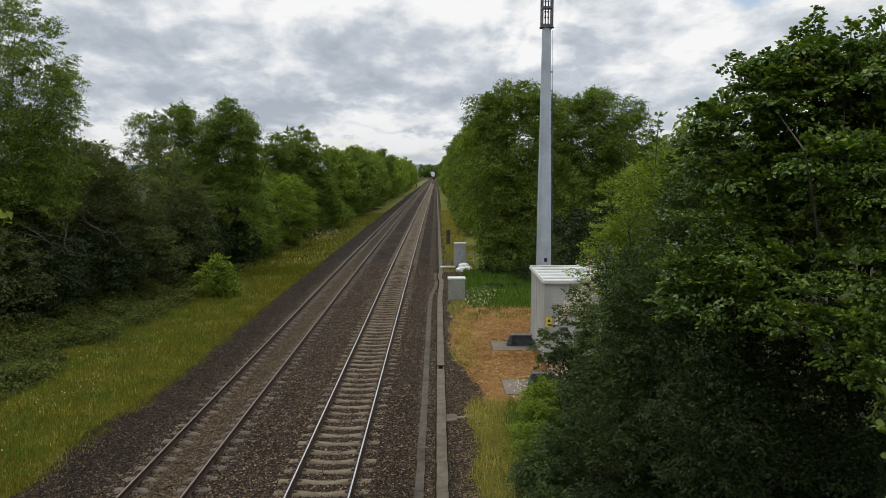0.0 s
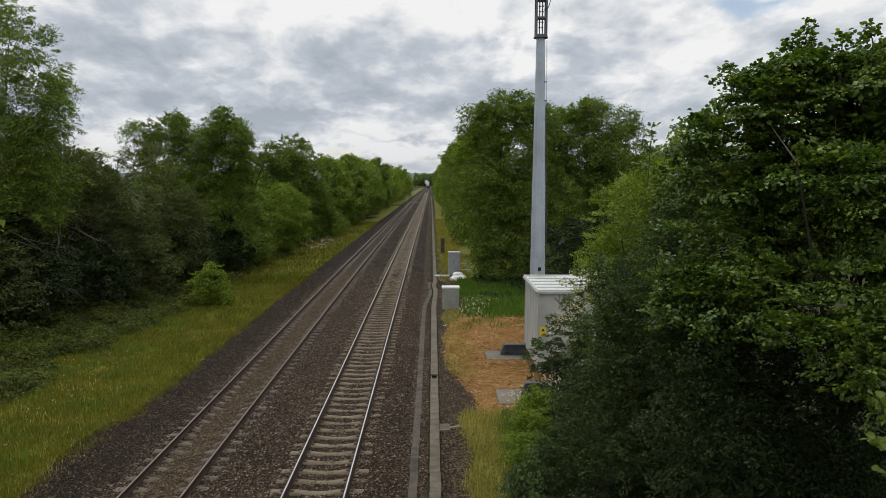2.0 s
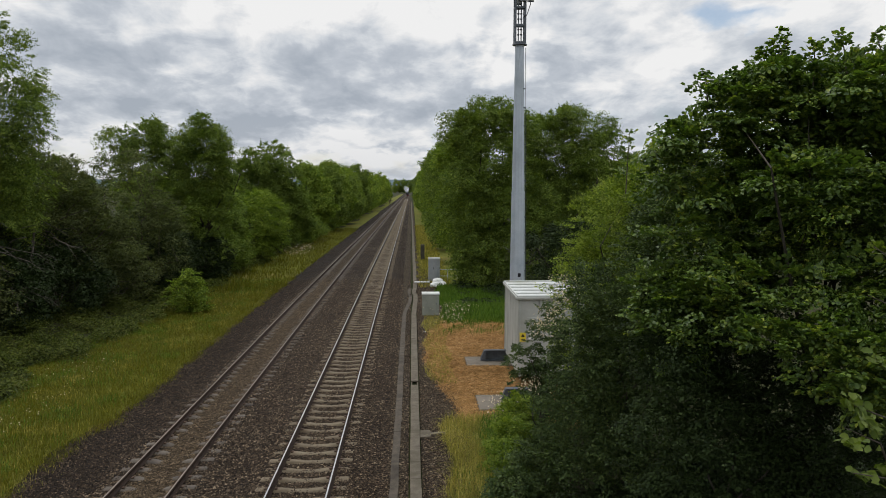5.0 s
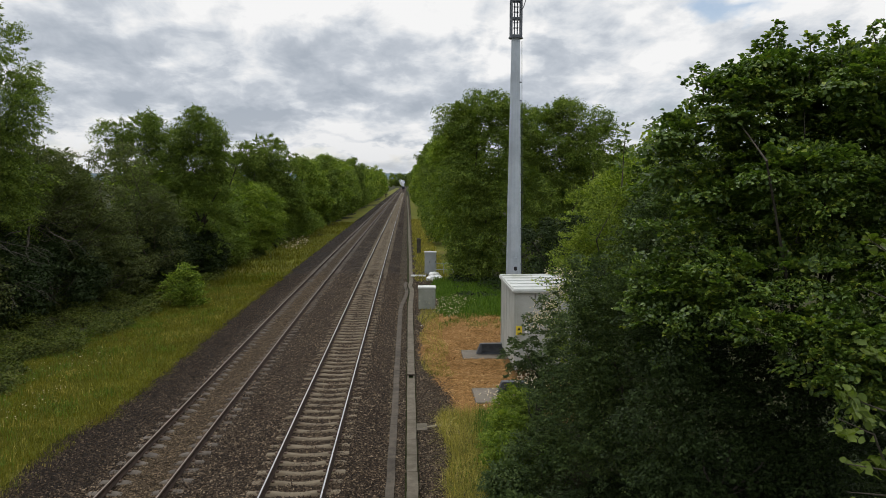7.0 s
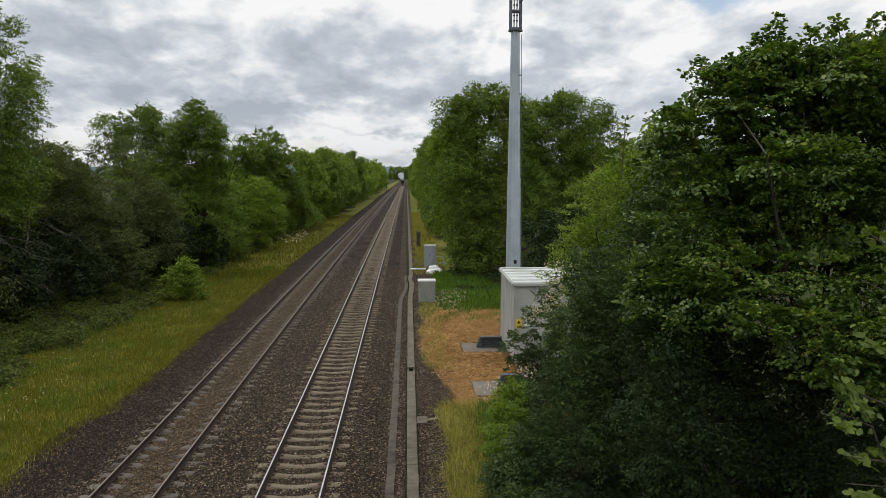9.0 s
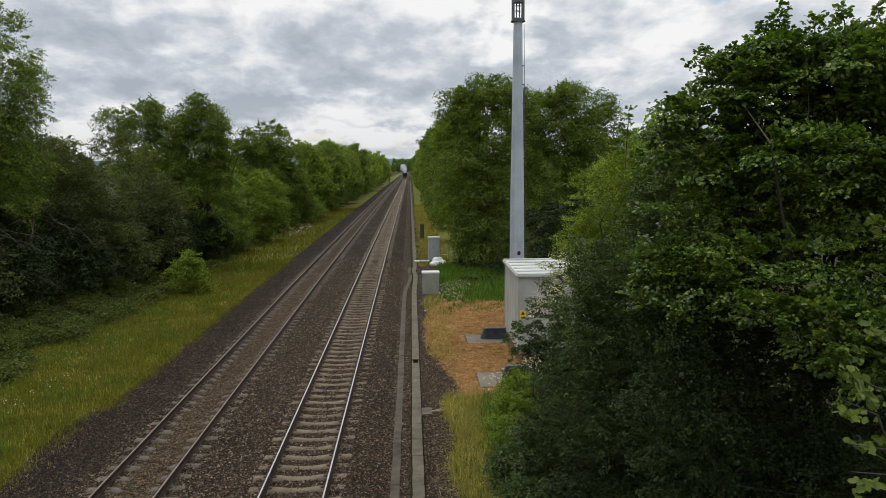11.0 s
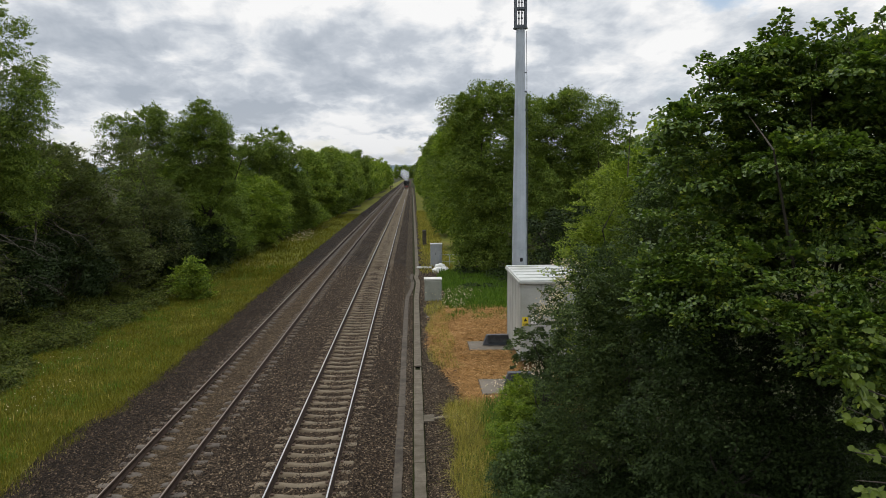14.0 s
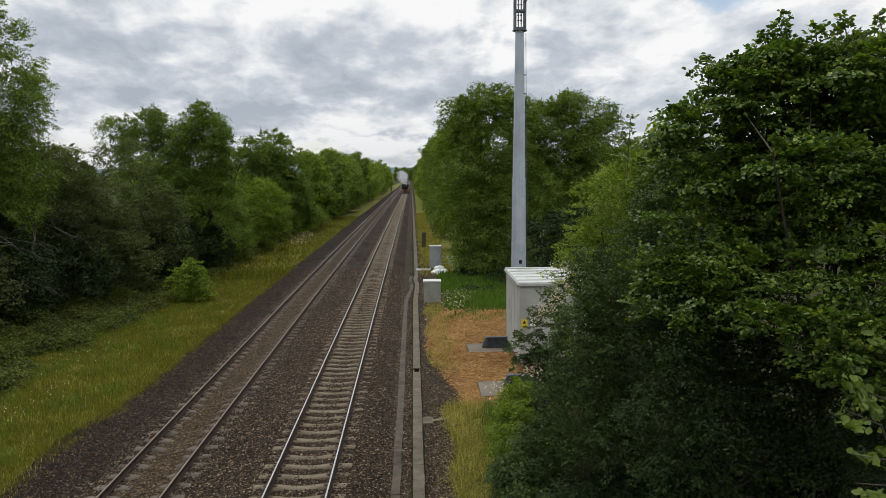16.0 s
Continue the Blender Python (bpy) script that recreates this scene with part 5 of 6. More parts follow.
def near_trees():
    # hazel beside the bridge
    tree("hazel", (8.0, 14.0, 0.8), [((7.8, 14.2, 7.6), (2.2, 1.8, 2.0)), ((6.2, 14.4, 9.1), (0.8, 1.1, 0.7)), ((7.0, 14.2, 9.45), (0.9, 1.1, 0.55)), ((8.4, 13.8, 9.35), (1.4, 1.4, 0.75)), ((5.3, 14.6, 8.1), (0.6, 0.9, 0.8)), ((8.6, 14.8, 8.2), (2.2, 1.0, 1.8)), ((5.9, 14.4, 6.3), (1.2, 1.4, 1.5)), ((5.2, 14.6, 5.2), (0.9, 1.3, 0.9)), ((9.9, 13.2, 8.0), (2.2, 2.0, 2.6)), ((7.0, 12.6, 5.7), (2.2, 1.4, 0.8)), ((6.6, 11.6, 5.2), (1.4, 1.0, 0.5)), ((7.1, 10.9, 4.9), (0.95, 1.0, 0.7)), ((8.8, 14.4, 9.0), (1.4, 0.8, 0.9)), ((6.7, 14.6, 7.9), (1.1, 0.8, 0.9)), ((6.9, 12.6, 7.6), (1.0, 0.8, 0.7)), ((7.6, 14.0, 8.8), (1.1, 0.9, 0.7)), ((9.2, 11.0, 5.6), (2.2, 1.8, 1.6)), ((8.0, 10.2, 3.9), (0.8, 0.8, 0.7))], "leaf_hazel", "large hazel with broad layered green leaves", 51, 420, 0.42, 62000, 0.092, 0.074, 0.10, flat=0.4, rich=True, tops=9, shell=0.15, layered=0.55, sprays=(1900, 0.72, 50),
         shoots=(((6.95, 14.2, 10.62), 0.9), ((6.82, 14.4, 10.3), 0.5), ((7.12, 14.0, 10.42), 0.6), ((7.55, 13.9, 10.35), 0.5), ((8.2, 13.9, 10.5), 0.5), ((8.85, 13.8, 10.55), 0.6), ((5.75, 14.4, 9.85), 0.4), ((5.1, 17.6, 8.95), 1.2)))
    tree("elder_bush", (5.2, 17.4, 0.5), [((4.5, 17.4, 3.8), (1.35, 1.4, 2.2)), ((5.4, 16.6, 3.2), (1.9, 1.6, 2.8)), ((4.3, 17.6, 1.6), (1.3, 1.3, 1.6))], "leaf_elder", "dense elder bush with small dark leaves", 52, 260, 0.42, 44000, 0.07, 0.042, 0.1, category="shrub", tops=20, shell=0.3, sprays=(900, 0.5, 45), droop=0.15)
    # the hazel's shade on this bush is part of its leaf colour
    tree("hawthorn", (5.9, 13.0, 0.9), [((5.8, 13.6, 2.8), (1.9, 1.4, 2.2)), ((8.2, 13.0, 3.0), (2.4, 1.5, 2.2)), ((6.4, 14.8, 4.4), (2.2, 1.2, 1.8))], "leaf_shaded", "shaded hawthorn bush under the hazel", 53, 260, 0.42, 44000, 0.07, 0.048, 0.05, category="shrub", tops=6, shell=0.3, sprays=(900, 0.5, 45), droop=0.25)
    tree("dogwood", (5.9, 22.0, 0.3), [((6.3, 22, 5.7), (1.7, 1.6, 2.3)), ((6.9, 22, 7.2), (1.0, 1.0, 1.1)), ((5.4, 22.0, 3.8), (1.3, 1.4, 2.6))], "leaf_yellow", "tall yellow-green shrub beside the cabin", 54, 170, 0.5, 24000, 0.085, 0.05, 0.1, category="shrub", tops=16, shell=0.3, sprays=(460, 0.7, 45))
    for i, (x, y, h, r, m) in enumerate(((3.2, 22.4, 1.7, 0.75, "leaf_light"), (2.75, 20.8, 1.5, 0.65, "leaf_light"), (2.6, 19.0, 1.5, 0.7, "leaf_light"), (3.3, 18.2, 2.0, 0.9, "leaf_elder"), (2.4, 17.2, 1.3, 0.65, "leaf_elder"), (2.5, 15.6, 1.2, 0.7, "leaf_elder"), (3.7, 24.2, 1.3, 0.6, "leaf_elder"), (4.5, 22.4, 2.4, 0.9, "leaf_elder"))):
        tree("weed_clump", (x, y, GZ), [((x, y, GZ + h * 0.45), (r, r, h * 0.5))], m, "leafy green weeds at the foot of the bank", 350 + i, 40, 0.32, 4000, 0.075, 0.045, 0.03, sprays=(80, 0.4, 35), category="weeds", group="weeds on the bank", tops=6, shell=0.3, bark="twig")
    tree("elder_bush", (3.6, 20.0, 0.0), [((3.15, 20.2, 2.75), (0.5, 0.6, 0.35)), ((2.85, 20.2, 2.75), (0.3, 0.4, 0.25)), ((3.0, 20.2, 2.35), (0.3, 0.4, 0.3)), ((3.45, 20.2, 2.1), (0.5, 0.5, 0.5)), ((3.7, 20.0, 3.4), (0.6, 0.6, 1.0)), ((3.9, 20.0, 1.9), (0.7, 0.6, 1.2))], "leaf_elder", "elder branches in front of the cabin", 56, 60, 0.2, 6000, 0.075, 0.042, 0.05, category="shrub", tops=10, shell=0.3, sprays=(150, 0.42, 45))
    tree("dogwood", (7.6, 20.0, 0.5), [((7.4, 19.5, 5.4), (1.8, 1.6, 3.2)), ((6.4, 18.6, 5.6), (1.2, 1.3, 2.0))], "leaf_elder", "green shrub between the hazel and the cabin", 55, 170, 0.5, 26000, 0.085, 0.052, 0.1, category="shrub", tops=16, shell=0.3, sprays=(460, 0.7, 45))


def bare_branches():
    """Bare grey twigs that stick out of the hawthorns towards the line."""
    rng = np.random.default_rng(66)
    root = empty("dead_hawthorn", (-21.4, 41.0, GZ), "half-dead hawthorn with bare pale grey branches", "shrub")
    for i in range(70):
        y = rng.uniform(-5, 9)
        a = Vector((0.9 - 0.10 * y + rng.normal() * 0.5, y, rng.uniform(2.0, 6.2)))
        d = Vector((rng.uniform(0.9, 2.2), rng.uniform(-2.0, -0.3), rng.uniform(-0.7, 0.7)))
        m = a + d * 0.5 + Vector(rng.normal(size=3)) * 0.2
        bm = bmesh.new()
        bent_tube(bm, [a - d * 0.6, a, m, a + d + Vector((0, 0, -0.25))], [0.022, 0.018, 0.013, 0.005], 5)
        part("branch", bm, M["dead_twig"], root)
    bm = bmesh.new()
    bent_tube(bm, [Vector((0, 0, -0.1)), Vector((0.3, 0.5, 2.5)), Vector((0.5, 1.0, 6.0))], [0.14, 0.1, 0.04], 7)
    part("trunk", bm, M["dead_twig"], root)


bare_branches()
west_trees()
east_trees()
near_trees()


def brambles(name, label, seed, x0, x1, y0, y1, count, mat, L, hmax):
    rng = np.random.default_rng(seed)
    n = int((x1 - x0) * (y1 - y0) * 0.9)
    cx, cy = rng.uniform(x0, x1, n), rng.uniform(y0, y1, n)
    ch = hmax * rng.uniform(0.35, 1.0, n)
    k = rng.integers(0, n, count)
    v = unit(rng.normal(size=(count, 3)) + [0, 0, 0.5])
    v[:, 2] = np.abs(v[:, 2])
    P = np.stack([cx[k], cy[k], np.zeros(count)], 1) + v * np.stack([np.full(count, 0.9), np.full(count, 0.9), ch[k]], 1) * (0.6 + 0.4 * rng.random(count))[:, None]
    P[:, 2] += np.array([height(a, b) for a, b in zip(P[:, 0], P[:, 1])])
    N = unit(v * 0.5 + [0, 0, 0.9] + rng.normal(size=(count, 3)) * 0.4)
    ob = finish(name, leaves(name, P, N, L, L * 0.62, rng), M[mat])
    return tagged(ob, label, "brambles", kind="stuff")


brambles("bramble_patch", "low tangled brambles along the thicket foot", 61, -22, -15.4, 20, 46, 90000, "bramble", 0.13, 1.0)
brambles("bramble_patch", "undergrowth along the foot of the tree row", 62, -19, -15.2, 46, 120, 30000, "bramble", 0.2, 1.1)
# bank under the hazel: its shadow is coloured into these leaves
brambles("bramble_patch", "brambles and weeds on the bank below the hazel", 63, 2.8, 11.5, 9.5, 17.5, 90000, "leaf_shaded", 0.075, 1.5)
brambles("undergrowth", "leafy undergrowth along the far western tree row", 65, -17.2, -14.6, 100, 200, 22000, "leaf_ash", 0.34, 2.2)
brambles("undergrowth", "leafy undergrowth along the far western tree row", 66, -18.0, -15.0, 200, 440, 22000, "leaf_light", 0.55, 2.4)
# leaf colour darkened for the shade at the trees' feet
brambles("undergrowth", "green undergrowth at the foot of the eastern trees", 64, 3.4, 14, 47, 58, 12000, "leaf_shaded", 0.2, 1.0)


def build_grass(name, label, seed, n, region, h, w, mat, lean=0.35, power=1.0, plain=False):
    """Blades strewn over a strip x0..x1(y), thicker near the bridge."""
    rng = np.random.default_rng(seed)
    x0, x1, y0, y1 = region
    y = y0 + (y1 - y0) * rng.random(n) ** power
    x = rng.uniform(x0, x1, n)
    x += 0.25 * np.sin(y * 1.3 + seed) * (rng.random(n))
    inside = (x > -6) | (x < -9.95 - 0.62 * np.clip((29 - y) / 9.0, 0, 1) + 0.2 * np.sin(y * 2.1) + 0.22 * rng.normal(size=n))
    x, y = x[inside], y[inside]
    z = np.array([height(a, b) for a, b in zip(x, y)])
    ob = finish(name, blades(name, np.stack([x, y, z], 1), h, w, rng, lean, plain), M[mat])
    return tagged(ob, label, "grass", kind="stuff")


build_grass("verge_grass", "uneven yellow-green grass of the verge", 71, 300000, (-16.6, -9.8, 15, 60), 0.17, 0.013, "grass", 0.7, power=1.4, plain=True)
build_grass("verge_grass", "uneven yellow-green grass of the verge", 72, 18000, (-16.4, -9.9, 55, 140), 0.30, 0.05, "grass", power=1.3, plain=True)
build_grass("verge_grass", "lush green grass beyond the straw", 73, 26000, (1.8, 8.5, 41.5, 57), 0.42, 0.03, "grass_lush")
build_grass("verge_grass", "thin grass beside the trough", 74, 14000, (0.5, 3.0, 56, 150), 0.3, 0.04, "grass_dry")


def build_straw():
    rng = np.random.default_rng(81)
    outline = [(1.75, 24.0), (1.7, 26.5), (1.25, 28.5), (1.0, 30.5), (0.7, 33.0), (0.75, 36.0), (1.1, 39.5), (1.9, 42.0), (4.0, 42.6), (6.4, 42.2), (6.8, 34), (6.6, 26), (3.4, 23.2)]
    bm = bmesh.new()
    pts = []
    for (a, b), (c, d) in zip(outline, outline[1:] + outline[:1]):
        for i in range(5):
            t = i / 5
            x, y = a + (c - a) * t, b + (d - b) * t
            pts.append((x + 0.18 * noise.noise(Vector((x * 2, y * 2, 3))), y + 0.3 * noise.noise(Vector((x * 2, y * 2, 9)))))
    vs = [bm.verts.new((x, y, -0.385)) for x, y in pts]
    c = bm.verts.new((3.6, 33.0, -0.365))
    for i in range(len(vs)):
        bm.faces.new((vs[i], vs[(i + 1) % len(vs)], c))
    ob = part("straw_mat", bm, M["straw_bed"])
    tagged(ob, "orange-brown mat of dead sprayed grass", "dead grass", kind="structure")
    n = 60000
    y = rng.uniform(23.5, 42.4, n)
    lo = np.interp(y, [23.5, 26.5, 28.5, 30.5, 33, 36, 39.5, 42], [1.8, 1.7, 1.3, 1.05, 0.75, 0.8, 1.15, 1.9])
    x = lo + (6.4 - lo) * rng.random(n) - 0.15 + rng.normal(size=n) * 0.12
    keep = ~((x > 4.05) & (y > 28.5) & (y < 33.3)) & ~((x > 2.3) & (y > 31.8) & (y < 33.6) & (x < 5.2)) & ~((x > 2.3) & (x < 4.6) & (y > 25.5) & (y < 27.5))
    P = np.stack([x, y, np.full(n, -0.40)], 1)[keep]
    P[:, 2] += rng.uniform(0.0, 0.07, len(P))
    ob = finish("dead_grass", stalks("dead_grass", P, 0.34, 0.013, rng), M["straw"])
    tagged(ob, "flattened orange-brown dead grass stalks", "dead grass", kind="stuff")


build_straw()


def build_tussocks(name, label, seed, clumps, per, region, h, w, r, mat):
    """Clumps of longer blades that break up the level turf."""
    rng = np.random.default_rng(seed)
    x0, x1, y0, y1 = region
    cx, cy = rng.uniform(x0, x1, clumps), y0 + (y1 - y0) * rng.random(clumps) ** 1.4
    k = np.repeat(np.arange(clumps), per)
    x, y = cx[k] + rng.normal(size=len(k)) * r, cy[k] + rng.normal(size=len(k)) * r
    z = np.array([height(a, b) for a, b in zip(x, y)])
    ob = finish(name, blades(name, np.stack([x, y, z], 1), h, w, rng, 0.6), M[mat])
    tagged(ob, label, "grass", kind="stuff")


build_tussocks("grass_tussocks", "darker green tussocks in the verge", 171, 260, 70, (-16.8, -11.0, 16, 62), 0.28, 0.014, 0.34, "grass_lush")
build_tussocks("grass_tussocks", "yellowing seeding tussocks in the verge", 172, 200, 50, (-15.0, -10.5, 16, 62), 0.26, 0.010, 0.34, "grass_dry")
build_tussocks("grass_tussocks", "green tufts growing into the dead grass", 174, 60, 40, (1.6, 6.5, 38.5, 43.5), 0.36, 0.02, 0.22, "grass_lush")
build_tussocks("grass_tussocks", "green tufts among the tall pale grass", 175, 60, 45, (1.4, 2.6, 15, 24), 0.42, 0.011, 0.22, "grass_lush")
build_tussocks("edge_weeds", "scattered weeds rooting in the ballast edge", 173, 190, 26, (-10.6, -9.7, 24, 90), 0.18, 0.012, 0.16, "grass")
build_grass("fringe_grass", "thin yellowing grass along the gravel edge", 77, 5000, (0.65, 1.7, 29, 44), 0.28, 0.014, "grass_dry", 0.6)
build_grass("tall_grass", "tall pale seeding grass at the foot of the bank", 75, 9000, (1.05, 2.4, 15.0, 24.5), 0.5, 0.009, "grass_dry", 0.8)
build_grass("tall_grass", "tall lush green grass below the elder", 76, 6000, (2.2, 4.2, 19.0, 24.6), 0.55, 0.010, "grass_lush", 0.7)


def flowers(name, label, seed, centres, spread, n, r, z0, z1):
    """White flower heads: small upturned discs of petals, in loose clusters."""
    rng = np.random.default_rng(seed)
    c = np.array(centres)[rng.integers(0, len(centres), n)]
    P = c + rng.normal(size=(n, 3)) * spread
    P[:, 2] = c[:, 2] + rng.uniform(z0, z1, n) + np.array([sag(v) for v in P[:, 1]])
    N = unit(rng.normal(size=(n, 3)) * 0.5 + [0, -0.3, 1])
    ob = finish(name, leaves(name, P, N, r, r, rng, True), M["petal"])
    return tagged(ob, label, "flowers", kind="stuff")


flowers("daisies", "white ox-eye daisies in the verge", 91, [(-13.6, 27, GZ), (-14.8, 29.5, GZ), (-13.2, 25, GZ), (-12.6, 20, GZ), (-13.8, 31.5, GZ)], (0.6, 1.1, 0), 120, 0.04, 0.25, 0.45)
flowers("daisies", "pale flowers far along the verge", 92, [(-13.0, 84, GZ), (-13.6, 92, GZ)], (0.9, 3, 0), 160, 0.1, 0.3, 0.6)
flowers("cow_parsley", "white cow parsley beside the cabinet", 93, [(2.0, 43.5, GZ), (2.3, 41.5, GZ), (2.9, 44.6, GZ)], (0.42, 0.8, 0), 200, 0.055, 0.3, 0.8)
flowers("cow_parsley", "white flower heads beside the concrete pad", 94, [(3.2, 24.9, GZ), (3.0, 24.2, GZ)], (0.3, 0.5, 0), 170, 0.045, 0.3, 0.9)
flowers("elder_flowers", "flat creamy elder flower heads", 95, [(3.75, 19.3, 4.3), (3.6, 19.3, 4.0), (3.95, 19.3, 4.7), (3.2, 19.5, 2.3), (3.5, 19.4, 3.8), (4.1, 19.4, 5.1)], (0.2, 0.2, 0.0), 620, 0.04, -0.16, 0.16)


def build_sprigs():
    """Hazel shoots that reach in from beside the bridge parapet."""
    rng = np.random.default_rng(101)
    root = empty("hazel_shoot", (4.2, 5.4, height(4.2, 5.4)), "bright hazel shoots reaching up beside the bridge", "shrub")
    O, A, ln = [], [], []
    bm = bmesh.new()
    foot = np.array(root.location)
    # (stem top, reach of its side twigs towards the line)
    for (bx, by, bz), (tx, ty, tz) in (((3.95, 5.2, 5.2), (3.14, 5.0, 5.7)), ((3.8, 5.2, 5.6), (3.05, 5.0, 6.22)), ((3.7, 5.3, 5.4), (3.12, 5.1, 6.0)), ((3.8, 5.1, 6.4), (3.18, 5.0, 6.98)), ((3.75, 5.2, 6.7), (3.2, 5.0, 7.32)), ((3.8, 5.0, 6.0), (3.26, 4.9, 6.5)), ((3.9, 5.3, 5.0), (3.28, 5.2, 5.4))):
        a, b = np.array((bx, by, bz)) - foot, np.array((tx, ty, tz)) - foot
        m = (a + b) / 2 + np.array((0.05, 0, 0.14))
        bent_tube(bm, [Vector((rng.normal() * 0.12, rng.normal() * 0.12, -0.1)), Vector((0.1, 0, a[2] * 0.6)), Vector(a), Vector(m), Vector(b)], [0.022, 0.017, 0.011, 0.007, 0.003], 6)
        for t in (0.1, 0.4, 0.7):
            O.append(a + (b - a) * t + np.array((0.04, 0, 0.06)))
            A.append((b - a) * 0.8 + rng.normal(size=3) * 0.22)
            ln.append(0.34)
    part("stem", bm, M["twig"], root)
    P, N, H = spray_points(rng, np.array(O), np.array(A), np.array(ln), 22, 0.075, spread=0.8, sink=0.2, loose=0.4)
    N = N + np.array((-0.25, -0.55, 0.0))
    finish("foliage", leaves("foliage", P, N, 0.07, 0.056, rng, 2, 0.05, H), M["leaf_near"], root)


build_sprigs()


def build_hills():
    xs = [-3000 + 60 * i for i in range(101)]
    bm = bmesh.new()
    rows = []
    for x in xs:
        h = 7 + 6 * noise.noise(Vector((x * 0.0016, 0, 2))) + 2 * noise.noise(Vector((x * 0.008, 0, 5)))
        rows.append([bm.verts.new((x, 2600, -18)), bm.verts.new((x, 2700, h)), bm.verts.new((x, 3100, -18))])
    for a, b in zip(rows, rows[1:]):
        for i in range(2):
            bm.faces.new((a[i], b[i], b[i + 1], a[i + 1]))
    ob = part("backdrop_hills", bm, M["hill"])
    tagged(ob, "low distant hills, painted blue-grey for haze", "hills", kind="structure")


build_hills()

# ---- the train ----
WHEELS = []


def build_wheel(parent, x, y, r, spokes, name="wheel"):
    w = new(name)
    w.parent = parent
    w.location = (x, y, r)
    bm = bmesh.new()
    n = 20
    for r0, r1 in ((r * 0.88, r),):
        ring = [[bm.verts.new((dx, rr * math.cos(2 * math.pi * i / n), rr * math.sin(2 * math.pi * i / n))) for i in range(n)] for dx, rr in ((-0.06, r0), (-0.06, r1), (0.06, r1), (0.06, r0))]
        for a in range(4):
            for i in range(n):
                bm.faces.new((ring[a][i], ring[a][(i + 1) % n], ring[(a + 1) % 4][(i + 1) % n], ring[(a + 1) % 4][i]))
    part("tyre", bm, M["steel"], w)
    bm = bmesh.new()
    for i in range(spokes):
        t = 2 * math.pi * i / spokes
        tube(bm, (0, 0, 0), (0, r * 0.9 * math.cos(t), r * 0.9 * math.sin(t)), 0.035, seg=5)
    tube(bm, (-0.08, 0, 0), (0.08, 0, 0), 0.13, seg=10)
    part("spokes", bm, M["black"], w)
    WHEELS.append((w, r))
    return w


def build_locomotive():
    """Front at y = 0, facing south; built on its own rails at z = 0."""
    root = empty("steam_locomotive", (XR, 240, 0), "black steam locomotive hauling a train, steam at its chimney", "steam locomotive")
    tubed("boiler", M["black"], root, ((0, 2.4, 2.75), (0, 8.2, 2.75), 0.86, 0.95), seg=24)
    smokebox = tubed("smokebox", M["soot"], root, ((0, 0.75, 2.75), (0, 2.4, 2.75), 0.92), seg=24)
    bm = bmesh.new()
    tube(bm, (0, 0.62, 2.75), (0, 0.76, 2.75), 0.62, 0.74, 24)
    tube(bm, (0, 0.55, 2.75), (0, 0.63, 2.75), 0.3, 0.6, 24)
    door = part("smokebox_door", bm, M["black"], smokebox)
    tubed("door_dart", M["steel"], smokebox, ((0, 0.48, 2.75), (0, 0.58, 2.75), 0.05), ((-0.16, 0.5, 2.7), (0.12, 0.5, 2.84), 0.02))
    tubed("chimney", M["soot"], root, ((0, 1.55, 3.55), (0, 1.55, 4.0), 0.26, 0.24), ((0, 1.55, 4.0), (0, 1.55, 4.08), 0.31), seg=16)
    tubed("dome", M["black"], root, ((0, 5.2, 3.55), (0, 5.2, 3.9), 0.36, 0.2), seg=16)
    boxed("running_plate", M["black"], root, (0, 5.2, 1.62, 2.6, 10.0, 0.07))
    beam = boxed("buffer_beam", M["red"], root, (0, 0.1, 1.1, 2.5, 0.1, 0.5), bevel=0.02, label="red buffer beam")
    for s in (-1, 1):
        b = tubed("buffer", M["steel"], root, ((s * 0.87, -0.42, 1.06), (s * 0.87, -0.36, 1.06), 0.24), ((s * 0.87, -0.38, 1.06), (s * 0.87, 0.1, 1.06), 0.1), seg=14)
        tubed("lamp", M["white"], root, ((s * 0.75, 0.0, 1.72), (s * 0.75, 0.0, 1.95), 0.09), seg=8)
        boxed("cylinder", M["black"], root, (s * 1.05, 1.9, 0.95, 0.55, 1.1, 0.62), bevel=0.12)
        boxed("smoke_deflector", M["black"], root, (s * 1.18, 1.7, 2.55, 0.03, 1.9, 1.7), bevel=0.012)
        tubed("side_rod", M["steel"], root, ((s * 0.92, 3.2, 0.7), (s * 0.92, 7.2, 0.7), 0.05), seg=6)
        for y in (3.2, 5.2, 7.2):
            build_wheel(root, s * 0.75, y, 0.92, 14, "driving_wheel")
        for y in (0.9, 2.3):
            build_wheel(root, s * 0.75, y, 0.48, 10, "bogie_wheel")
    boxed("frame", M["black"], root, (0, 5.0, 1.1, 1.1, 9.6, 0.7))
    boxed("front_step", M["black"], root, (0, 0.35, 1.45, 2.3, 0.5, 0.12))
    cab = boxed("cab", M["black"], root, (0, 9.6, 2.6, 2.5, 2.0, 2.0), bevel=0.04)
    boxed("cab_roof", M["soot"], root, (0, 9.7, 3.72, 2.6, 2.4, 0.24), bevel=0.1)
    for s in (-1, 1):
        boxed("spectacle_window", M["glass"], root, (s * 0.95, 8.58, 3.2, 0.4, 0.03, 0.45))
    tubed("coupling", M["steel"], root, ((0, -0.3, 0.85), (0, 0.1, 1.02), 0.04), seg=6)
    # tender
    t = boxed("tender_tank", M["black"], root, (0, 14.2, 2.2, 2.5, 5.6, 1.6), bevel=0.05)
    boxed("tender_frame", M["black"], root, (0, 14.2, 1.1, 2.2, 5.8, 0.5))
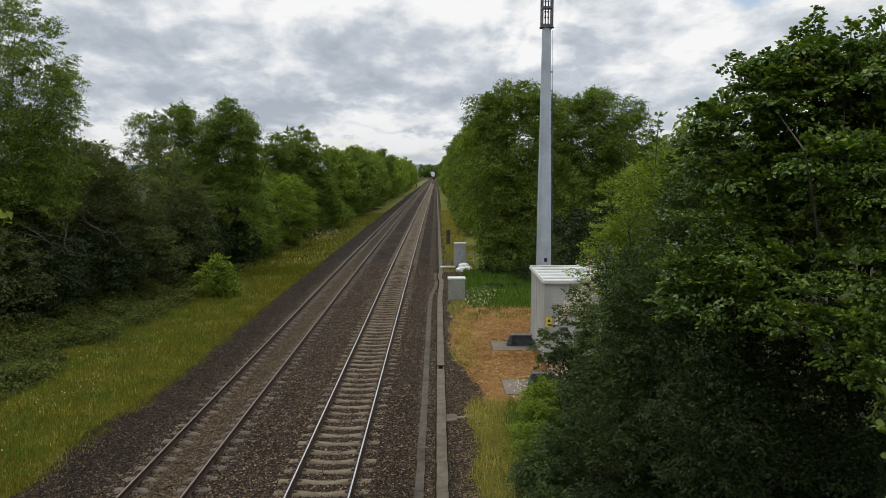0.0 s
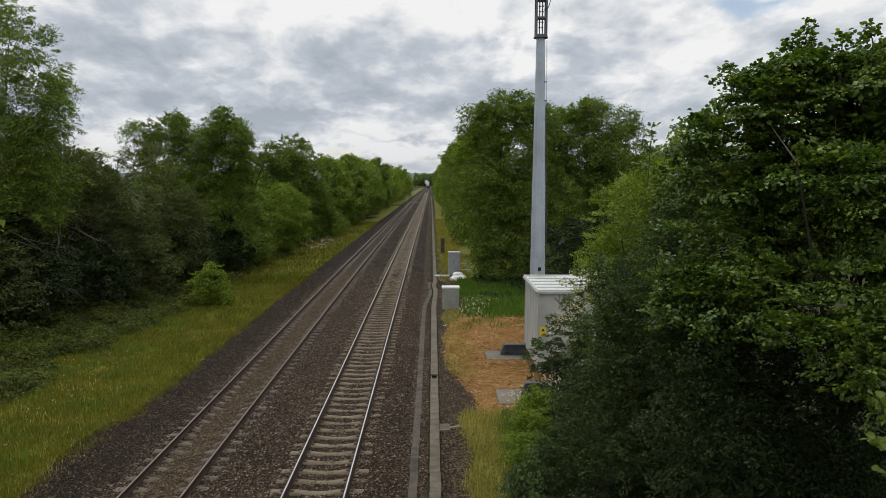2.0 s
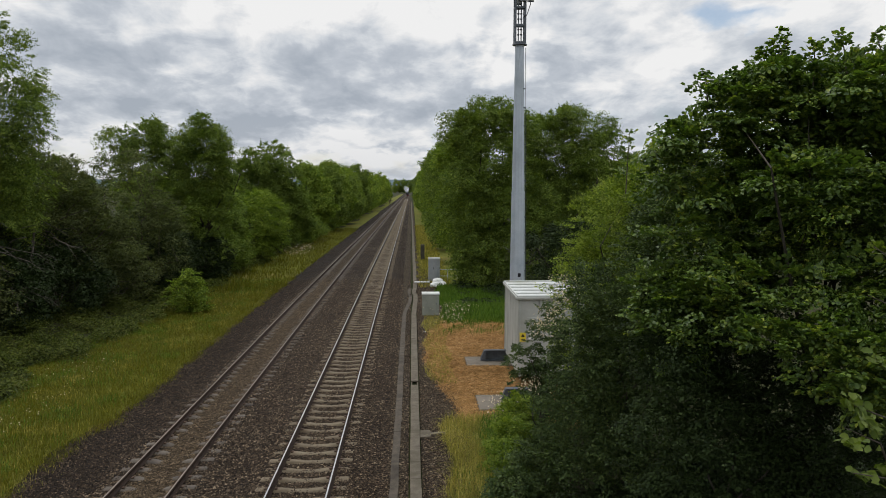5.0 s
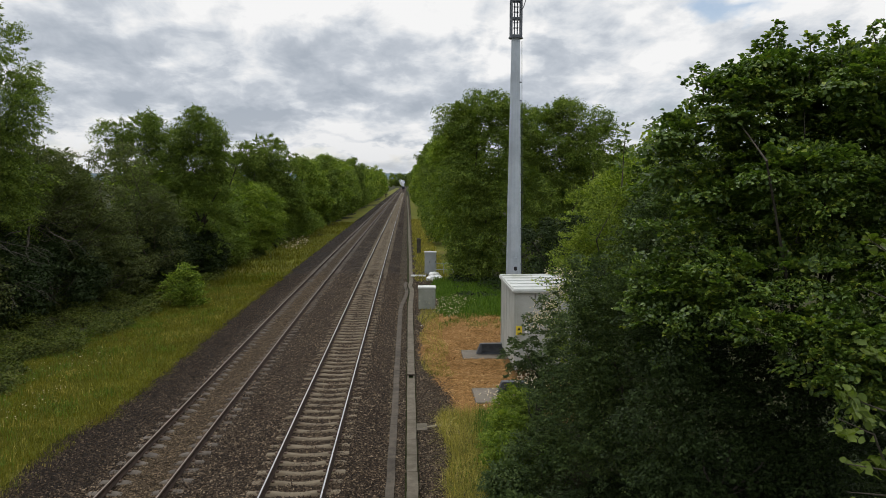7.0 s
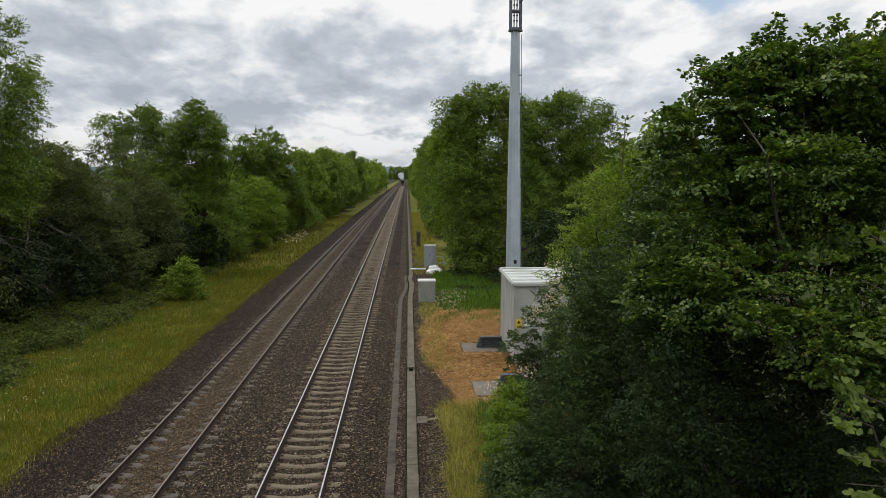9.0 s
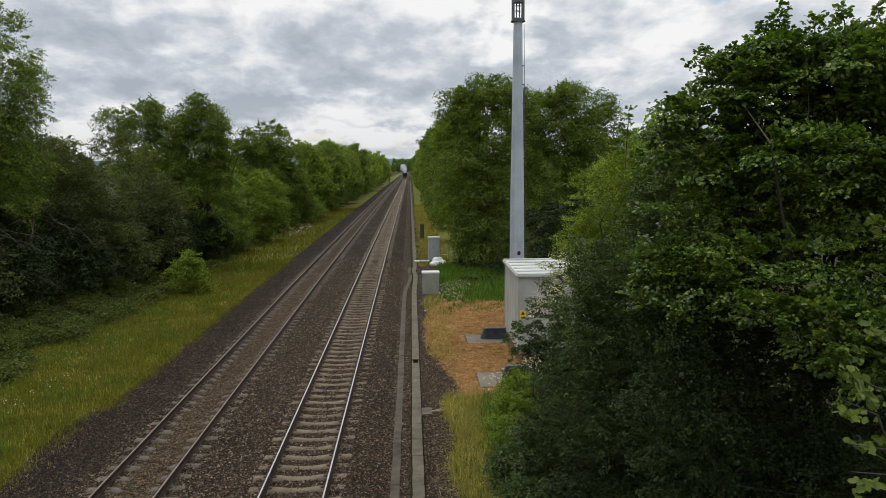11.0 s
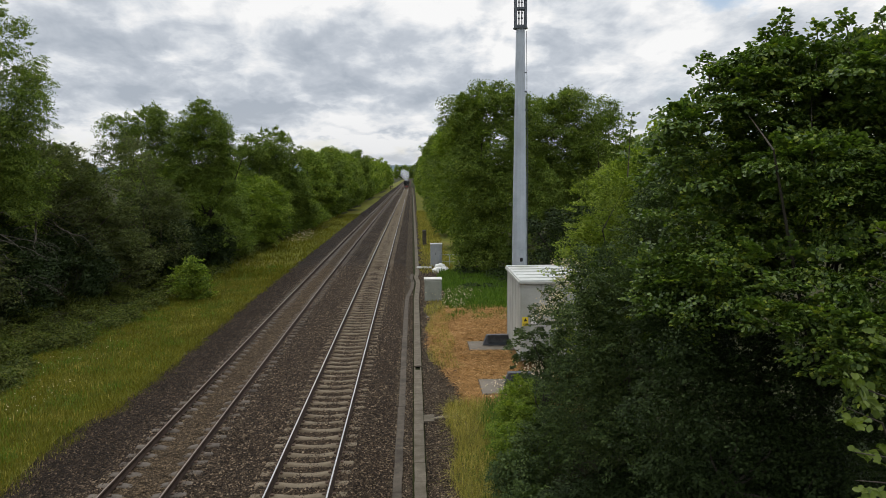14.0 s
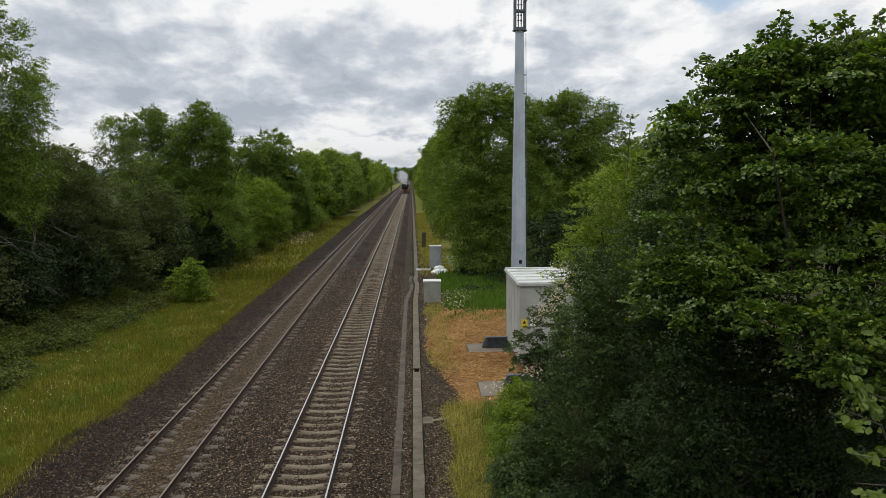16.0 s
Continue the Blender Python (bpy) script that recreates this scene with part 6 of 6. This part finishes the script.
    boxed("coal", M["soot"], root, (0, 13.6, 3.1, 1.8, 3.6, 0.5), bevel=0.2)
    for s in (-1, 1):
        for y in (12.4, 14.2, 16.0):
            build_wheel(root, s * 0.75, y, 0.62, 12, "tender_wheel")
    return root


def build_coach(i):
    root = empty("coach", (XR, 258 + 20 * i, 0), "maroon railway coach with a rounded roof", "railway coach", "coaches of the train")
    boxed("body", M["coach"], root, (0, 9.7, 2.15, 2.7, 19.2, 2.1), bevel=0.12)
    bm = bmesh.new()
    vs = tube(bm, (0, 0.1, 2.55), (0, 19.3, 2.55), 1.38, seg=24)
    for v in bm.verts:
        v.co.z = 3.1 + max(v.co.z - 2.75, 0) * 0.55
    part("roof", bm, M["soot"], root)
    boxed("underframe", M["black"], root, (0, 9.7, 0.95, 2.2, 18.6, 0.3))
    for s in (-1, 1):
        for k in range(8):
            boxed("window", M["glass"], root, (s * 1.36, 1.8 + 2.25 * k, 2.5, 0.02, 1.4, 0.8))
    boxed("gangway", M["black"], root, (0, -0.05, 2.2, 0.9, 0.4, 2.0))
    for y in (2.2, 4.6, 14.8, 17.2):
        for s in (-1, 1):
            build_wheel(root, s * 0.75, y, 0.46, 10, "coach_wheel")
    return root


locomotive = build_locomotive()
coaches = [build_coach(i) for i in range(4)]


def puff_mesh(seed, r):
    bm = bmesh.new()
    rng = np.random.default_rng(seed)
    shift = Vector(rng.uniform(-9, 9, 3))
    bmesh.ops.create_icosphere(bm, subdivisions=4, radius=r * 0.85)
    for v in bm.verts:
        v.co += Vector(noise.noise_vector(v.co * (1.5 / r) + shift)) * r * 0.5 + Vector(noise.noise_vector(v.co * (4.0 / r) + shift)) * r * 0.16
    return bm


PUFFS = []


def build_steam():
    rng = np.random.default_rng(77)
    root = empty("steam_cloud", (XR, 241.5, 4.0), "white steam and smoke rising from the chimney", "steam", kind="")
    # up and away from the chimney: along the train, sideways, height, radius
    for i in range(26):
        u = i / 25
        r = 0.75 + 1.35 * u ** 0.7
        ob = part("steam_puff", puff_mesh(200 + i, r), M["steam"], root)
        p = ((-0.1 - 1.2 * u) + rng.normal() * 0.5 * u, 0.3 + 24 * u, 0.3 + 2.9 * u ** 0.5 + rng.normal() * 0.4 * u)
        ob.location = p
        PUFFS.append((ob, p, rng.uniform(-30, 30), rng.uniform(0.2, 0.7)))
    return root


steam = build_steam()


def train_y(t):
    """Where the buffer beam stands at t seconds: steady speed towards the bridge."""
    return 846.0 - 33.5 * t


def on_line(y, z=0.0):
    """A pose on the nearer track, tilted with its fall."""
    slope = math.degrees(math.atan2(sag(y + 5) - sag(y - 5), 10.0))
    return pose(XR + sweep(y), y, sag(y) + z, slope, 0, 0)


def motions():
    times = [0.5 * i for i in range(33)]
    walk(locomotive, [(t, on_line(train_y(t))) for t in times])
    for i, c in enumerate(coaches):
        walk(c, [(t, on_line(train_y(t) + 18 + 20 * i)) for t in times])
    walk(steam, [(t, on_line(train_y(t) + 1.5, 4.0)) for t in times])
    for ob, p, turn, rise in PUFFS:
        walk(ob, [(t, pose(p[0] + 0.25 * math.sin(t * 0.7 + turn), p[1] + 0.5 * math.sin(t * 0.5 + rise * 9), p[2] + rise * math.sin(t * 0.4 + turn), 0, 0, turn * t * 0.25)) for t in times])
    for w, r in WHEELS:
        if r > 0.75:
            x, y, z = w.location
            walk(w, [(k / FPS, pose(x, y, z, -math.degrees((train_y(0) - train_y(k / FPS)) / r))) for k in range(16 * FPS + 1)])


motions()
